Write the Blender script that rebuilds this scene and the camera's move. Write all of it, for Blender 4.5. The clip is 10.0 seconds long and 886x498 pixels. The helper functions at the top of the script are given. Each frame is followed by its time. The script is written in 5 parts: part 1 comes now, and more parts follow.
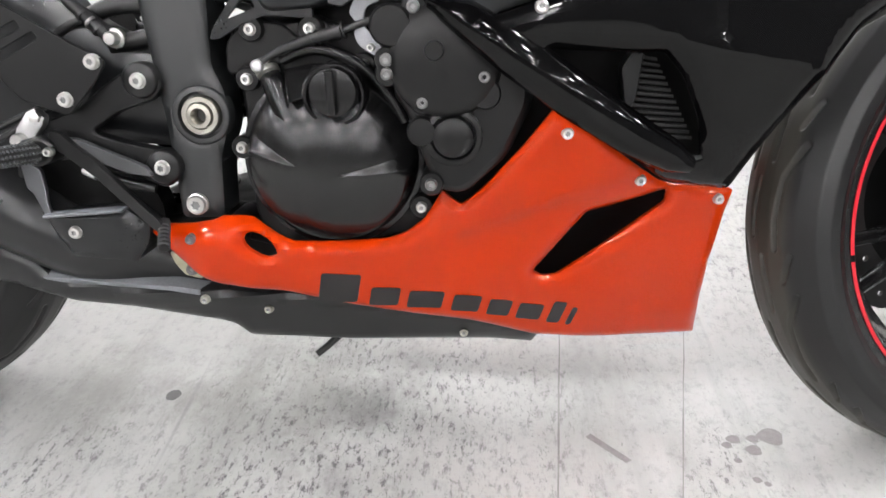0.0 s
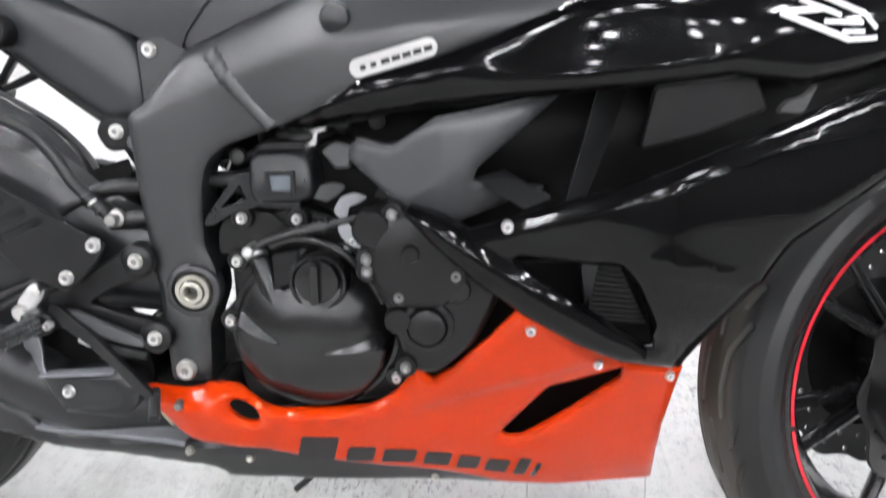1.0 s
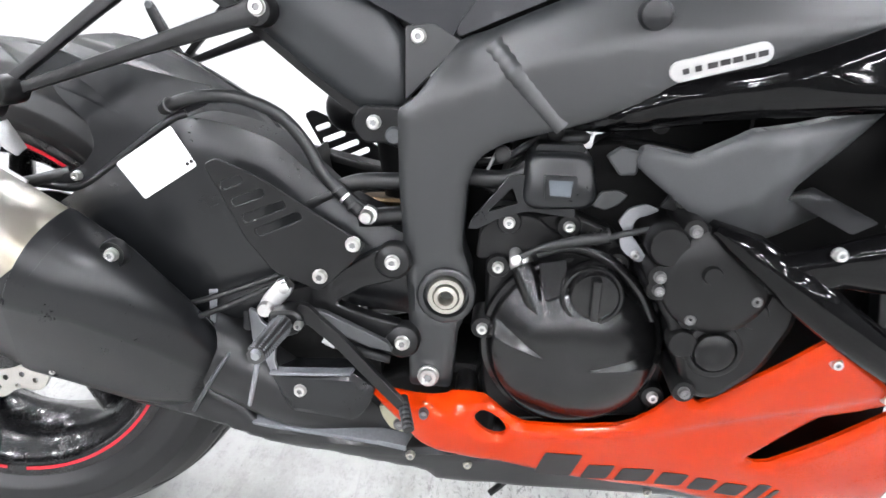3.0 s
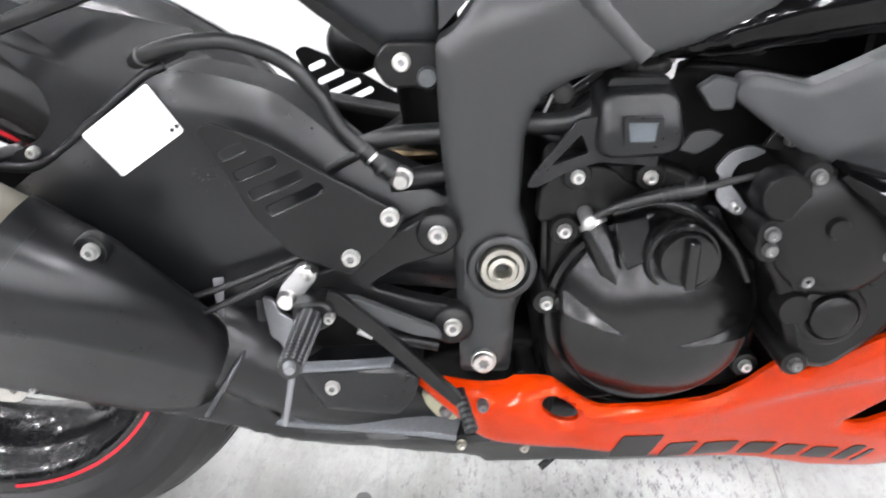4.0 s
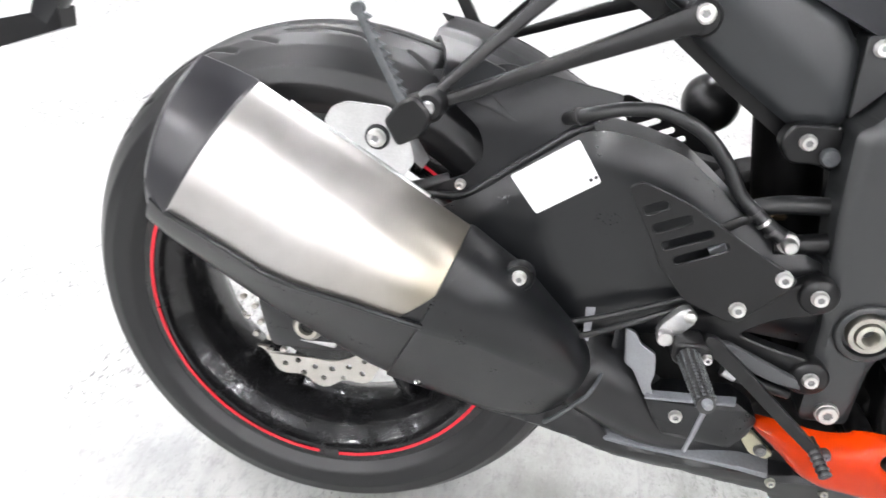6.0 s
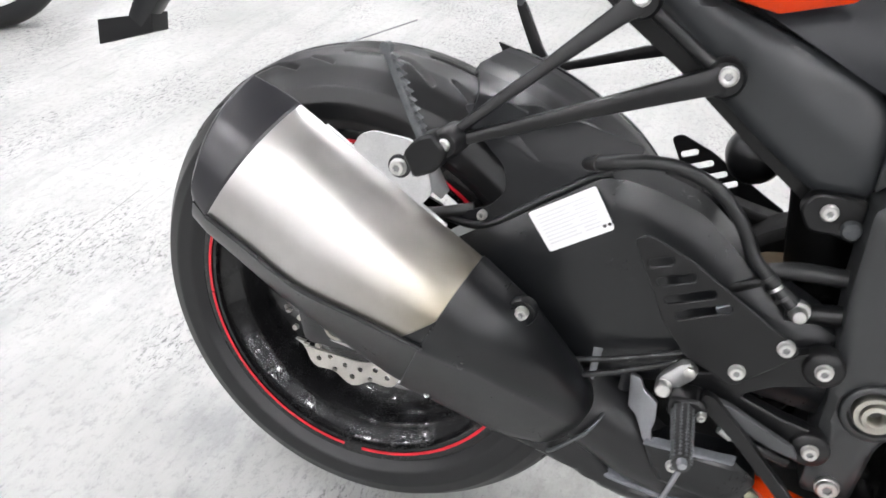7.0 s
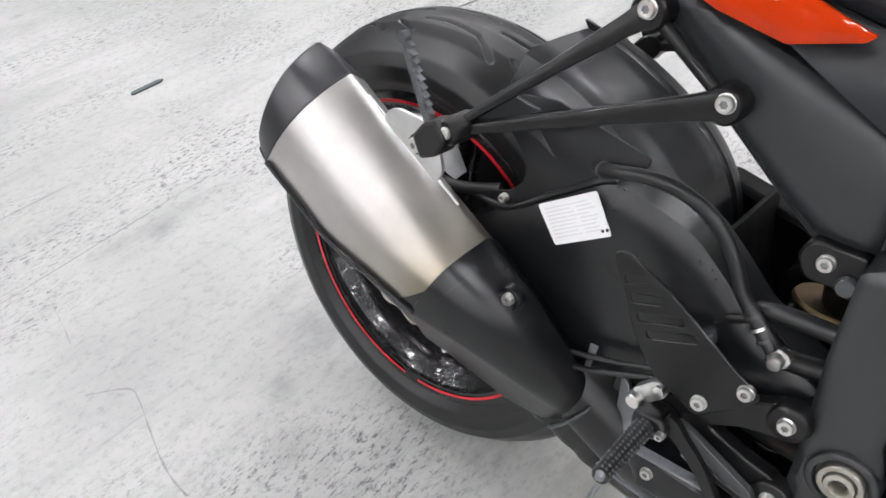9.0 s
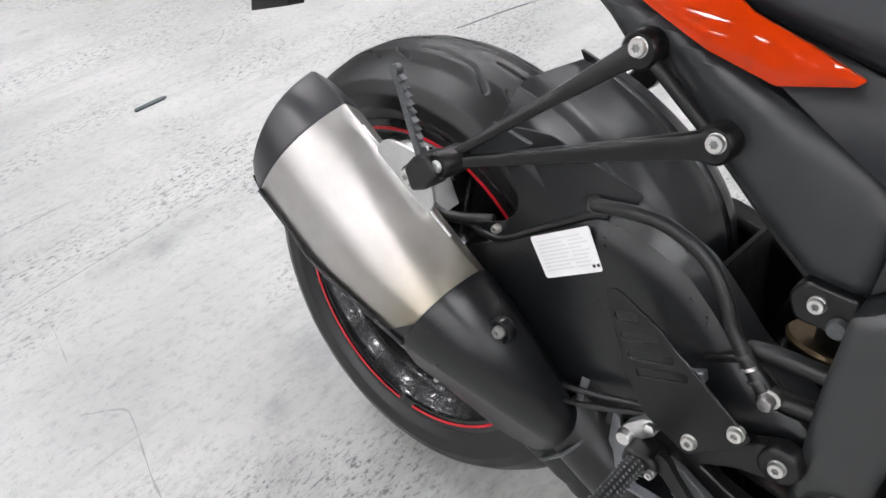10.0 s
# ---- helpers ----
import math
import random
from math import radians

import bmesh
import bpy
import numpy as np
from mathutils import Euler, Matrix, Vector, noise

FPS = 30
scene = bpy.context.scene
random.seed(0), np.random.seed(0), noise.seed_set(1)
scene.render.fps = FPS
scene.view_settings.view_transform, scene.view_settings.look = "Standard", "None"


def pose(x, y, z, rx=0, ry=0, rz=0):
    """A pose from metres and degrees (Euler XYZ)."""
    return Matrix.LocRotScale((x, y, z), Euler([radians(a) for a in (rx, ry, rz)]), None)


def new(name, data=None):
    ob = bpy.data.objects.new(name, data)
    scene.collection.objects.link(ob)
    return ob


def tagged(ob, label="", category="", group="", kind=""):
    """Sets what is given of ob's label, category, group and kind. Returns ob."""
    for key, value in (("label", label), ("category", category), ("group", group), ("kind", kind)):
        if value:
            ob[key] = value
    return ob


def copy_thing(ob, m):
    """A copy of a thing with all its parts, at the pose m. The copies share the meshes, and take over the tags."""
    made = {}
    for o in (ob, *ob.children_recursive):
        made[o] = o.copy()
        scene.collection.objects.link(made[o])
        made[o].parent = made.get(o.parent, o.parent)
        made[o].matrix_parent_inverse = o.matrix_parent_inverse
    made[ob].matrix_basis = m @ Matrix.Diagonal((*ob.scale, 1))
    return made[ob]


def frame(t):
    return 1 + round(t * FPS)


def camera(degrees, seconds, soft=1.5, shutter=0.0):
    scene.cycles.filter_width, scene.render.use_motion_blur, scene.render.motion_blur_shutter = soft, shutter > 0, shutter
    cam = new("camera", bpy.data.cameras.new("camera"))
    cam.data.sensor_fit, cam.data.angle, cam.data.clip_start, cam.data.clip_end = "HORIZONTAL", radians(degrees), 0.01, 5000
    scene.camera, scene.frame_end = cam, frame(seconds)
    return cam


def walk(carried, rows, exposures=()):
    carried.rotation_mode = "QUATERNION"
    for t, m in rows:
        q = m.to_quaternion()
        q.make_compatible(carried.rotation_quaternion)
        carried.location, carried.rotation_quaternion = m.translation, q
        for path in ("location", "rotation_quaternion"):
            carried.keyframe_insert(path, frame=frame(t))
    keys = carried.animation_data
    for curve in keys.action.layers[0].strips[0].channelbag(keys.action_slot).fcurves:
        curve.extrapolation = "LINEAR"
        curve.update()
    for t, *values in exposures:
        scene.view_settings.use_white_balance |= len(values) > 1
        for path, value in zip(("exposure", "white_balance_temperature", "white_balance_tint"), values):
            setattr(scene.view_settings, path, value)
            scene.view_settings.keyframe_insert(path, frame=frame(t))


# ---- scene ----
cam = camera(62.2, 10.0, shutter=0.5)
METRES = 1.288
BASE = pose(0.8260, -0.7488, 0.6458, -28.80, 2.34, 3.44)  # the first eye's place, tilt, lean and turn
EXPOSURES = [(0.0, -0.06, 6550, 10), (1.0, 0.14, 6330, 10), (1.5, 0.24, 6230, 10), (2.5, 0.40, 6220, 10), (4.0, 0.30, 6380, 10), (4.5, 0.25, 6380, 10), (6.0, 0.20, 6420, 10), (7.5, -0.42, 6420, 10), (8.0, -0.42, 6420, 10), (9.0, -0.55, 6420, 10), (10.0, -0.57, 6420, 10)]
ROWS = [
    (0.0, 0.0, 0.0, 0.0, 0.0, 0.0, -0.0),
    (0.5, -0.0031, -0.029, 0.0261, -0.15, 1.0, -0.76),
    (1.0, 0.0027, -0.0481, 0.1047, -1.66, 3.15, -0.92),
    (1.5, -0.0132, -0.0492, 0.1335, -0.38, 4.34, -2.47),
    (2.0, -0.0732, -0.0435, 0.1364, 0.84, 3.79, -3.33),
    (2.5, -0.1419, -0.0276, 0.1258, 0.23, 0.65, -3.98),
    (2.7, -0.1620, -0.0283, 0.1269, 0.64, 0.72, -4.15),
    (3.8, -0.2286, 0.0858, 0.1583, -3.55, -4.05, -1.21),
    (4.0, -0.2399, 0.0893, 0.1587, -2.62, -5.69, 0.14),
    (4.5, -0.2865, 0.0827, 0.1516, -2.64, -6.97, -0.1),
    (5.0, -0.3479, 0.0603, 0.1626, -2.85, -6.63, 0.61),
    (5.5, -0.4071, 0.0384, 0.1736, 1.27, -5.83, -2.81),
    (6.0, -0.4382, 0.021, 0.1839, 5.5, -6.22, -5.9),
    (6.2, -0.4320, 0.0086, 0.1901, 7.33, -6.70, -7.11),
    (7.3, -0.3462, -0.0012, 0.2569, 15.57, -9.29, -11.49),
    (7.5, -0.3256, -0.0128, 0.2834, 15.49, -11.13, -11.26),
    (8.0, -0.2694, -0.0101, 0.2969, 25.46, -15.0, -14.49),
    (8.5, -0.2425, 0.0119, 0.302, 33.73, -16.89, -15.78),
    (9.0, -0.2242, 0.0473, 0.3143, 35.01, -19.68, -16.13),
    (9.5, -0.2191, 0.0566, 0.3263, 35.53, -19.36, -16.16),
    (10.0, -0.2229, 0.0568, 0.3299, 35.63, -18.87, -16.58),
]
walk(cam, [(t, BASE @ pose(METRES * x, METRES * y, METRES * z, 90 + pitch, roll, yaw)) for t, x, y, z, yaw, pitch, roll in ROWS], exposures=EXPOSURES)

# ---- light: closed showroom with flat lamps on the ceiling ----
world = bpy.data.worlds.new("world")
scene.world = world
world.use_nodes = True
world.node_tree.nodes["Background"].inputs[0].default_value = (0.9, 0.95, 1.0, 1)
world.node_tree.nodes["Background"].inputs[1].default_value = 0.02
scene.view_settings.exposure = 0.0
PANEL_GLOW = 142.0


# ---- materials ----
def material(name, colour, rough=0.5, metal=0.0, vary=0.15, scale=40.0, bump=0.1, fine=600.0, coat=0.0, spec=0.5, stretch=(1, 1, 1)):
    m = bpy.data.materials.new(name)
    m.use_nodes = True
    nt = m.node_tree
    b = nt.nodes["Principled BSDF"]
    tc = nt.nodes.new("ShaderNodeTexCoord")
    mp = nt.nodes.new("ShaderNodeMapping")
    mp.inputs["Scale"].default_value = stretch
    nt.links.new(tc.outputs["Object"], mp.inputs["Vector"])
    n1 = nt.nodes.new("ShaderNodeTexNoise")
    n1.inputs["Scale"].default_value = scale
    n1.inputs["Detail"].default_value = 6
    n2 = nt.nodes.new("ShaderNodeTexNoise")
    n2.inputs["Scale"].default_value = fine
    n2.inputs["Detail"].default_value = 3
    for n in (n1, n2):
        nt.links.new(mp.outputs[0], n.inputs["Vector"])
    add = nt.nodes.new("ShaderNodeMath")
    add.operation = "ADD"
    nt.links.new(n1.outputs["Fac"], add.inputs[0])
    nt.links.new(n2.outputs["Fac"], add.inputs[1])
    ramp = nt.nodes.new("ShaderNodeMapRange")
    ramp.clamp = False
    ramp.inputs["From Min"].default_value = 0.6
    ramp.inputs["From Max"].default_value = 1.4
    ramp.inputs["To Min"].default_value = 1 - vary
    ramp.inputs["To Max"].default_value = 1 + vary
    nt.links.new(add.outputs[0], ramp.inputs["Value"])
    mul = nt.nodes.new("ShaderNodeVectorMath")
    mul.operation = "SCALE"
    mul.inputs[0].default_value = colour
    nt.links.new(ramp.outputs[0], mul.inputs["Scale"])
    nt.links.new(mul.outputs[0], b.inputs["Base Color"])
    rr = nt.nodes.new("ShaderNodeMath")
    rr.operation = "MULTIPLY"
    rr.inputs[1].default_value = rough
    nt.links.new(ramp.outputs[0], rr.inputs[0])
    nt.links.new(rr.outputs[0], b.inputs["Roughness"])
    b.inputs["Metallic"].default_value = metal
    b.inputs["Specular IOR Level"].default_value = spec
    b.inputs["Coat Weight"].default_value = coat
    b.inputs["Coat Roughness"].default_value = 0.04
    b.inputs["Coat IOR"].default_value = 1.42
    if bump:
        bp = nt.nodes.new("ShaderNodeBump")
        bp.inputs["Strength"].default_value = bump
        bp.inputs["Distance"].default_value = 0.00015
        nt.links.new(add.outputs[0], bp.inputs["Height"])
        nt.links.new(bp.outputs[0], b.inputs["Normal"])
    return m


RED = material("red_paint", (0.48, 0.031, 0.0008), 0.28, vary=0.05, scale=12, bump=0.01, coat=0.6, spec=0.02)
GLOSS = material("gloss_black_paint", (0.002, 0.002, 0.0022), 0.16, vary=0.12, scale=18, bump=0.01, coat=0.5, spec=0.05)
FRAME_GREY = material("satin_grey_frame_paint", (0.0125, 0.0138, 0.0146), 0.40, vary=0.08, scale=25, bump=0.04, spec=0.78)
SUB_GREY = material("satin_grey_cast_paint", (0.023, 0.025, 0.0267), 0.36, vary=0.10, scale=30, bump=0.06, spec=0.5)
PAN_GREY = material("dark_grey_cover_plastic", (0.013, 0.0133, 0.014), 0.30, vary=0.05, scale=14, bump=0.0, fine=60, spec=0.45)
DUCT_GREY = material("moulded_grey_plastic", (0.050, 0.052, 0.054), 0.38, vary=0.08, scale=35, bump=0.08)
BLACK = material("satin_black_paint", (0.0045, 0.0046, 0.005), 0.33, vary=0.15, scale=40, bump=0.06, spec=0.4)
PLASTIC = material("textured_black_plastic", (0.0062, 0.0068, 0.0077), 0.30, vary=0.12, scale=30, bump=0.02, fine=400, spec=0.50)
ENGINE = material("engine_black_enamel", (0.004, 0.004, 0.0042), 0.36, vary=0.12, scale=45, bump=0.06, fine=800, spec=0.34)
COVER = material("black_cover_paint", (0.004, 0.004, 0.0042), 0.25, vary=0.06, scale=30, bump=0.0, spec=0.55)
# near black, for inner parts and for sheets that paint shade into gaps
DARK = material("near_black_metal", (0.0025, 0.0025, 0.0025), 0.5, vary=0.3, scale=30, bump=0.3, spec=0.15)
RUBBER = material("tyre_rubber", (0.0065, 0.0067, 0.0074), 0.39, vary=0.25, scale=22, bump=0.2, fine=700, spec=0.48)
def dusty_crown(m, half):
    """Pale road dust on the middle of a tyre's tread."""
    nt = m.node_tree
    L = nt.links
    b = nt.nodes["Principled BSDF"]
    tc = nt.nodes.new("ShaderNodeTexCoord")
    sep = nt.nodes.new("ShaderNodeSeparateXYZ")
    L.new(tc.outputs["Object"], sep.inputs[0])
    ab = nt.nodes.new("ShaderNodeMath")
    ab.operation = "ABSOLUTE"
    L.new(sep.outputs["Y"], ab.inputs[0])
    mr = nt.nodes.new("ShaderNodeMapRange")
    mr.interpolation_type = "SMOOTHSTEP"
    mr.inputs["From Min"].default_value, mr.inputs["From Max"].default_value = half * 0.62, half * 0.42
    mr.inputs["To Max"].default_value = 0.8
    L.new(ab.outputs[0], mr.inputs["Value"])
    mix = nt.nodes.new("ShaderNodeMix")
    mix.data_type = "RGBA"
    L.new(mr.outputs[0], mix.inputs[0])
    L.new(b.inputs["Base Color"].links[0].from_socket, mix.inputs[6])
    mix.inputs[7].default_value = (0.047, 0.044, 0.036, 1)
    L.new(mix.outputs[2], b.inputs["Base Color"])
    return m


DUSTY_RUBBER = dusty_crown(material("dusty_tyre_rubber", (0.0075, 0.0076, 0.0080), 0.42, vary=0.25, scale=22, bump=0.2, fine=700, spec=0.45), 0.0635)
HOSE = material("rubber_hose", (0.009, 0.0095, 0.010), 0.40, vary=0.15, scale=60, bump=0.15)
SEAT = material("grained_seat_vinyl", (0.012, 0.013, 0.016), 0.40, vary=0.12, scale=60, bump=0.3, fine=500, spec=0.4)
STEEL = material("brushed_stainless_steel", (0.52, 0.505, 0.49), 0.40, metal=1.0, vary=0.12, scale=7, bump=0.0, fine=30)
def heat_tint(m):
    """Straw-coloured heat bloom on the forward end of the steel can, and soft smears along it."""
    nt = m.node_tree
    L = nt.links
    b = nt.nodes["Principled BSDF"]
    tc = nt.nodes.new("ShaderNodeTexCoord")
    dot = nt.nodes.new("ShaderNodeVectorMath")
    dot.operation = "DOT_PRODUCT"
    dot.inputs[1].default_value = (0.848, 0, -0.530)
    L.new(tc.outputs["Object"], dot.inputs[0])
    mr = nt.nodes.new("ShaderNodeMapRange")
    mr.interpolation_type = "SMOOTHSTEP"
    mr.inputs["From Min"].default_value, mr.inputs["From Max"].default_value = -0.24, -0.06
    L.new(dot.outputs["Value"], mr.inputs["Value"])
    ns = nt.nodes.new("ShaderNodeTexNoise")
    ns.inputs["Scale"].default_value, ns.inputs["Detail"].default_value = 11, 3
    L.new(tc.outputs["Object"], ns.inputs["Vector"])
    mu = nt.nodes.new("ShaderNodeMath")
    mu.operation = "MULTIPLY"
    L.new(mr.outputs[0], mu.inputs[0])
    ad = nt.nodes.new("ShaderNodeMath")
    ad.operation = "ADD"
    ad.inputs[1].default_value = 0.22
    L.new(ns.outputs["Fac"], ad.inputs[0])
    L.new(ad.outputs[0], mu.inputs[1])
    mix = nt.nodes.new("ShaderNodeMix")
    mix.data_type = "RGBA"
    L.new(mu.outputs[0], mix.inputs[0])
    old = b.inputs["Base Color"].links[0].from_socket
    L.new(old, mix.inputs[6])
    mix.inputs[7].default_value = (0.27, 0.235, 0.165, 1)
    L.new(mix.outputs[2], b.inputs["Base Color"])


heat_tint(STEEL)
ZINC = material("zinc_plated_bolt_steel", (0.70, 0.69, 0.67), 0.33, metal=1.0, vary=0.08, scale=90, bump=0.0)
ALLOY = material("cast_aluminium", (0.66, 0.66, 0.66), 0.40, metal=1.0, vary=0.12, scale=70, bump=0.05)
SATIN_STEEL = material("polished_steel_nut", (0.50, 0.485, 0.43), 0.40, metal=1.0, vary=0.10, scale=60, bump=0.0)
SOCKET = material("bolt_socket_shadowed_steel", (0.30, 0.30, 0.30), 0.5, metal=1.0, vary=0.1)
STRIPE = material("red_rim_tape", (0.55, 0.012, 0.025), 0.4, vary=0.08, bump=0)
RIM = material("gloss_black_wheel_paint", (0.006, 0.006, 0.0065), 0.27, vary=0.04, bump=0.0, coat=0.4, spec=0.4)
DISC = material("ground_brake_disc_steel", (0.55, 0.53, 0.49), 0.36, metal=1.0, vary=0.12, scale=60, bump=0.15)
PAPER = material("white_label_film", (0.82, 0.82, 0.82), 0.35, vary=0.02, bump=0)
PRINT = material("grey_label_print", (0.70, 0.70, 0.71), 0.5, vary=0.05, bump=0)
DECAL = material("black_decal_film", (0.010, 0.009, 0.009), 0.35, vary=0.1, bump=0)
BADGE = material("silver_badge", (0.46, 0.46, 0.45), 0.38, metal=0.6, vary=0.05, bump=0.02)
FIN = material("radiator_fin_metal", (0.055, 0.055, 0.055), 0.5, metal=0.5, vary=0.2, scale=80, bump=0.1)
HUGGER = material("dull_black_mudguard_plastic", (0.007, 0.0075, 0.0090), 0.33, vary=0.2, scale=30, bump=0.15, fine=900, spec=0.4)
DULL_ALLOY = material("dull_bare_alloy", (0.36, 0.37, 0.39), 0.45, metal=1.0, vary=0.15, scale=40, bump=0.1)
CAP_BLACK = material("smoked_black_chrome", (0.012, 0.012, 0.015), 0.32, vary=0.12, scale=30, bump=0.02, spec=0.7)
WORN = material("worn_dark_alloy", (0.105, 0.111, 0.116), 0.40, metal=0.55, vary=0.25, scale=160, bump=0.1)
DULL_ZINC = material("oiled_grey_bolt_steel", (0.20, 0.20, 0.20), 0.42, metal=1.0, vary=0.15, scale=90, bump=0.0)
BRONZE = material("tarnished_bronze", (0.13, 0.095, 0.055), 0.42, metal=1.0, vary=0.25, scale=60, bump=0.1)
TAN = material("cream_bush_plastic", (0.40, 0.385, 0.27), 0.5, vary=0.1)
# paler grey for the upward-facing ledges of the darker covers
PALE_LEDGE = material("pale_ledge_plastic", (0.16, 0.168, 0.182), 0.38, vary=0.22, scale=28, bump=0.03, fine=300)


# ---- mesh helpers ----
def part(name, bm, mat, parent, label="", bevel=0.0, angle=46.0):
    me = bpy.data.meshes.new(name)
    bmesh.ops.recalc_face_normals(bm, faces=bm.faces[:])
    for fc in bm.faces:
        fc.smooth = True
    bm.to_mesh(me)
    bm.free()
    me.materials.append(mat)
    me.set_sharp_from_angle(angle=radians(angle))
    ob = new(name, me)
    ob.parent = parent
    if bevel:
        mod = ob.modifiers.new("bevel", "BEVEL")
        mod.width, mod.segments, mod.limit_method, mod.angle_limit = bevel, 2, "ANGLE", radians(38)
        mod.harden_normals = False
    if label:
        ob["label"] = label
    return ob


def rnd(pts, r=0.008, n=4):
    """Round the corners of a closed outline; a third value in a point is its own radius."""
    out = []
    k = len(pts)
    for i, p in enumerate(pts):
        q = Vector(p[:2])
        a, b = Vector(pts[i - 1][:2]), Vector(pts[(i + 1) % k][:2])
        rad = p[2] if len(p) > 2 else r
        da, db = min(rad, 0.45 * (a - q).length), min(rad, 0.45 * (b - q).length)
        if min(da, db) < 1e-5:
            out.append(q)
            continue
        s, e = q + (a - q).normalized() * da, q + (b - q).normalized() * db
        for j in range(n + 1):
            t = j / n
            out.append(s * (1 - t) ** 2 + q * 2 * t * (1 - t) + e * t * t)
    return out


def circle(x, z, r, n=20, rz=None):
    return [Vector((x + r * math.cos(2 * math.pi * i / n), z + (rz or r) * math.sin(2 * math.pi * i / n))) for i in range(n)]


def panel(loops, depth, thick, step=0.0, curl=None):
    """A sheet in x and z, bounded by the first loop, with the others as holes. depth: y, a number or a function of x and z.
    curl: how wide and how deep its edges roll inwards."""
    bm = bmesh.new()
    edges = []
    for lp in loops:
        vs = [bm.verts.new((p[0], 0, p[1])) for p in lp]
        if len(loops) == 1:
            bm.faces.new(vs)
        else:
            edges += [bm.edges.new((vs[i], vs[(i + 1) % len(vs)])) for i in range(len(vs))]
    if edges:
        bmesh.ops.triangle_fill(bm, use_beauty=True, use_dissolve=False, edges=edges, normal=(0, -1, 0))
        bmesh.ops.dissolve_limit(bm, angle_limit=0.01, verts=[], edges=[e for e in bm.edges if len(e.link_faces) == 2])
    fn = depth if callable(depth) else (lambda x, z: depth)
    if step:
        xs, zs = [v.co.x for v in bm.verts], [v.co.z for v in bm.verts]
        for lo, hi, ax in ((min(xs), max(xs), (1, 0, 0)), (min(zs), max(zs), (0, 0, 1))):
            for i in range(1, int((hi - lo) / step) + 1):
                c = lo + i * step
                bmesh.ops.bisect_plane(bm, geom=bm.verts[:] + bm.edges[:] + bm.faces[:], plane_co=(ax[0] * c, 0, ax[2] * c), plane_no=ax)
    for v in bm.verts:
        v.co.y = fn(v.co.x, v.co.z)
    if curl:
        a = np.array([p[:2] for lp in loops for p in lp], float)
        b = np.array([lp[(i + 1) % len(lp)][:2] for lp in loops for i in range(len(lp))], float)
        ab = b - a
        den = np.maximum((ab ** 2).sum(1), 1e-12)
        for v in bm.verts:
            p = np.array((v.co.x, v.co.z))
            k = np.clip(((p - a) * ab).sum(1) / den, 0, 1)
            d = math.sqrt((((a + ab * k[:, None]) - p) ** 2).sum(1).min())
            v.co.y += curl[1] * max(0.0, 1 - d / curl[0]) ** 2
    ret = bmesh.ops.extrude_face_region(bm, geom=bm.faces[:], use_keep_orig=True)
    for v in ret["geom"]:
        if isinstance(v, bmesh.types.BMVert):
            v.co.y += thick
    return bm


def spline(pts, n=8):
    pts = [Vector(p) for p in pts]
    ext = [2 * pts[0] - pts[1]] + pts + [2 * pts[-1] - pts[-2]]
    out = []
    for i in range(1, len(ext) - 2):
        a, b, c, d = ext[i - 1:i + 3]
        for j in range(n):
            t = j / n
            out.append(0.5 * (2 * b + (c - a) * t + (2 * a - 5 * b + 4 * c - d) * t * t + (3 * b - a - 3 * c + d) * t ** 3))
    out.append(pts[-1])
    return out


def tube(pts, r, n=14, smooth=8, bm=None, flat=1.0):
    """A swept round bar; r: one radius or one for each end; flat squeezes it across."""
    bm = bm or bmesh.new()
    path = spline(pts, smooth) if smooth > 1 else [Vector(p) for p in pts]
    r0, r1 = r if isinstance(r, tuple) else (r, r)
    side = Vector((0.13, 1, 0.05))
    rings = []
    for i, p in enumerate(path):
        d = (path[min(i + 1, len(path) - 1)] - path[max(i - 1, 0)]).normalized()
        side = (side - d * side.dot(d)).normalized()
        up = d.cross(side)
        rad = r0 + (r1 - r0) * i / max(1, len(path) - 1)
        rings.append([bm.verts.new(p + side * (rad * flat * math.cos(2 * math.pi * k / n)) + up * (rad * math.sin(2 * math.pi * k / n))) for k in range(n)])
    for a, b in zip(rings, rings[1:]):
        for k in range(n):
            bm.faces.new((a[k], a[(k + 1) % n], b[(k + 1) % n], b[k]))
    bm.faces.new(rings[0][::-1])
    bm.faces.new(rings[-1])
    return bm


def lathe(profile, cx=0.0, cz=0.0, n=32, bm=None, hexed=0):
    """Turn a profile of (radius, y) about an axis along y. The last hexed rings are six-sided."""
    bm = bm or bmesh.new()
    rings = []
    for j, (r, y) in enumerate(profile):
        ring = []
        for i in range(n):
            a = 2 * math.pi * i / n
            k = 1.0
            if hexed and j >= len(profile) - hexed:
                k = math.cos(math.pi / 6) / math.cos((a % (math.pi / 3)) - math.pi / 6)
            ring.append(bm.verts.new((cx + r * k * math.cos(a), y, cz + r * k * math.sin(a))))
        rings.append(ring)
    for a, b in zip(rings, rings[1:]):
        for i in range(n):
            bm.faces.new((a[i], a[(i + 1) % n], b[(i + 1) % n], b[i]))
    bm.faces.new(rings[0])
    bm.faces.new(rings[-1][::-1])
    return bm


def box(x0, x1, y0, y1, z0, z1, bm=None):
    bm = bm or bmesh.new()
    vs = [bm.verts.new((x, y, z)) for x in (x0, x1) for y in (y0, y1) for z in (z0, z1)]
    for f in ((0, 1, 3, 2), (4, 6, 7, 5), (0, 4, 5, 1), (2, 3, 7, 6), (0, 2, 6, 4), (1, 5, 7, 3)):
        bm.faces.new([vs[i] for i in f])
    return bm


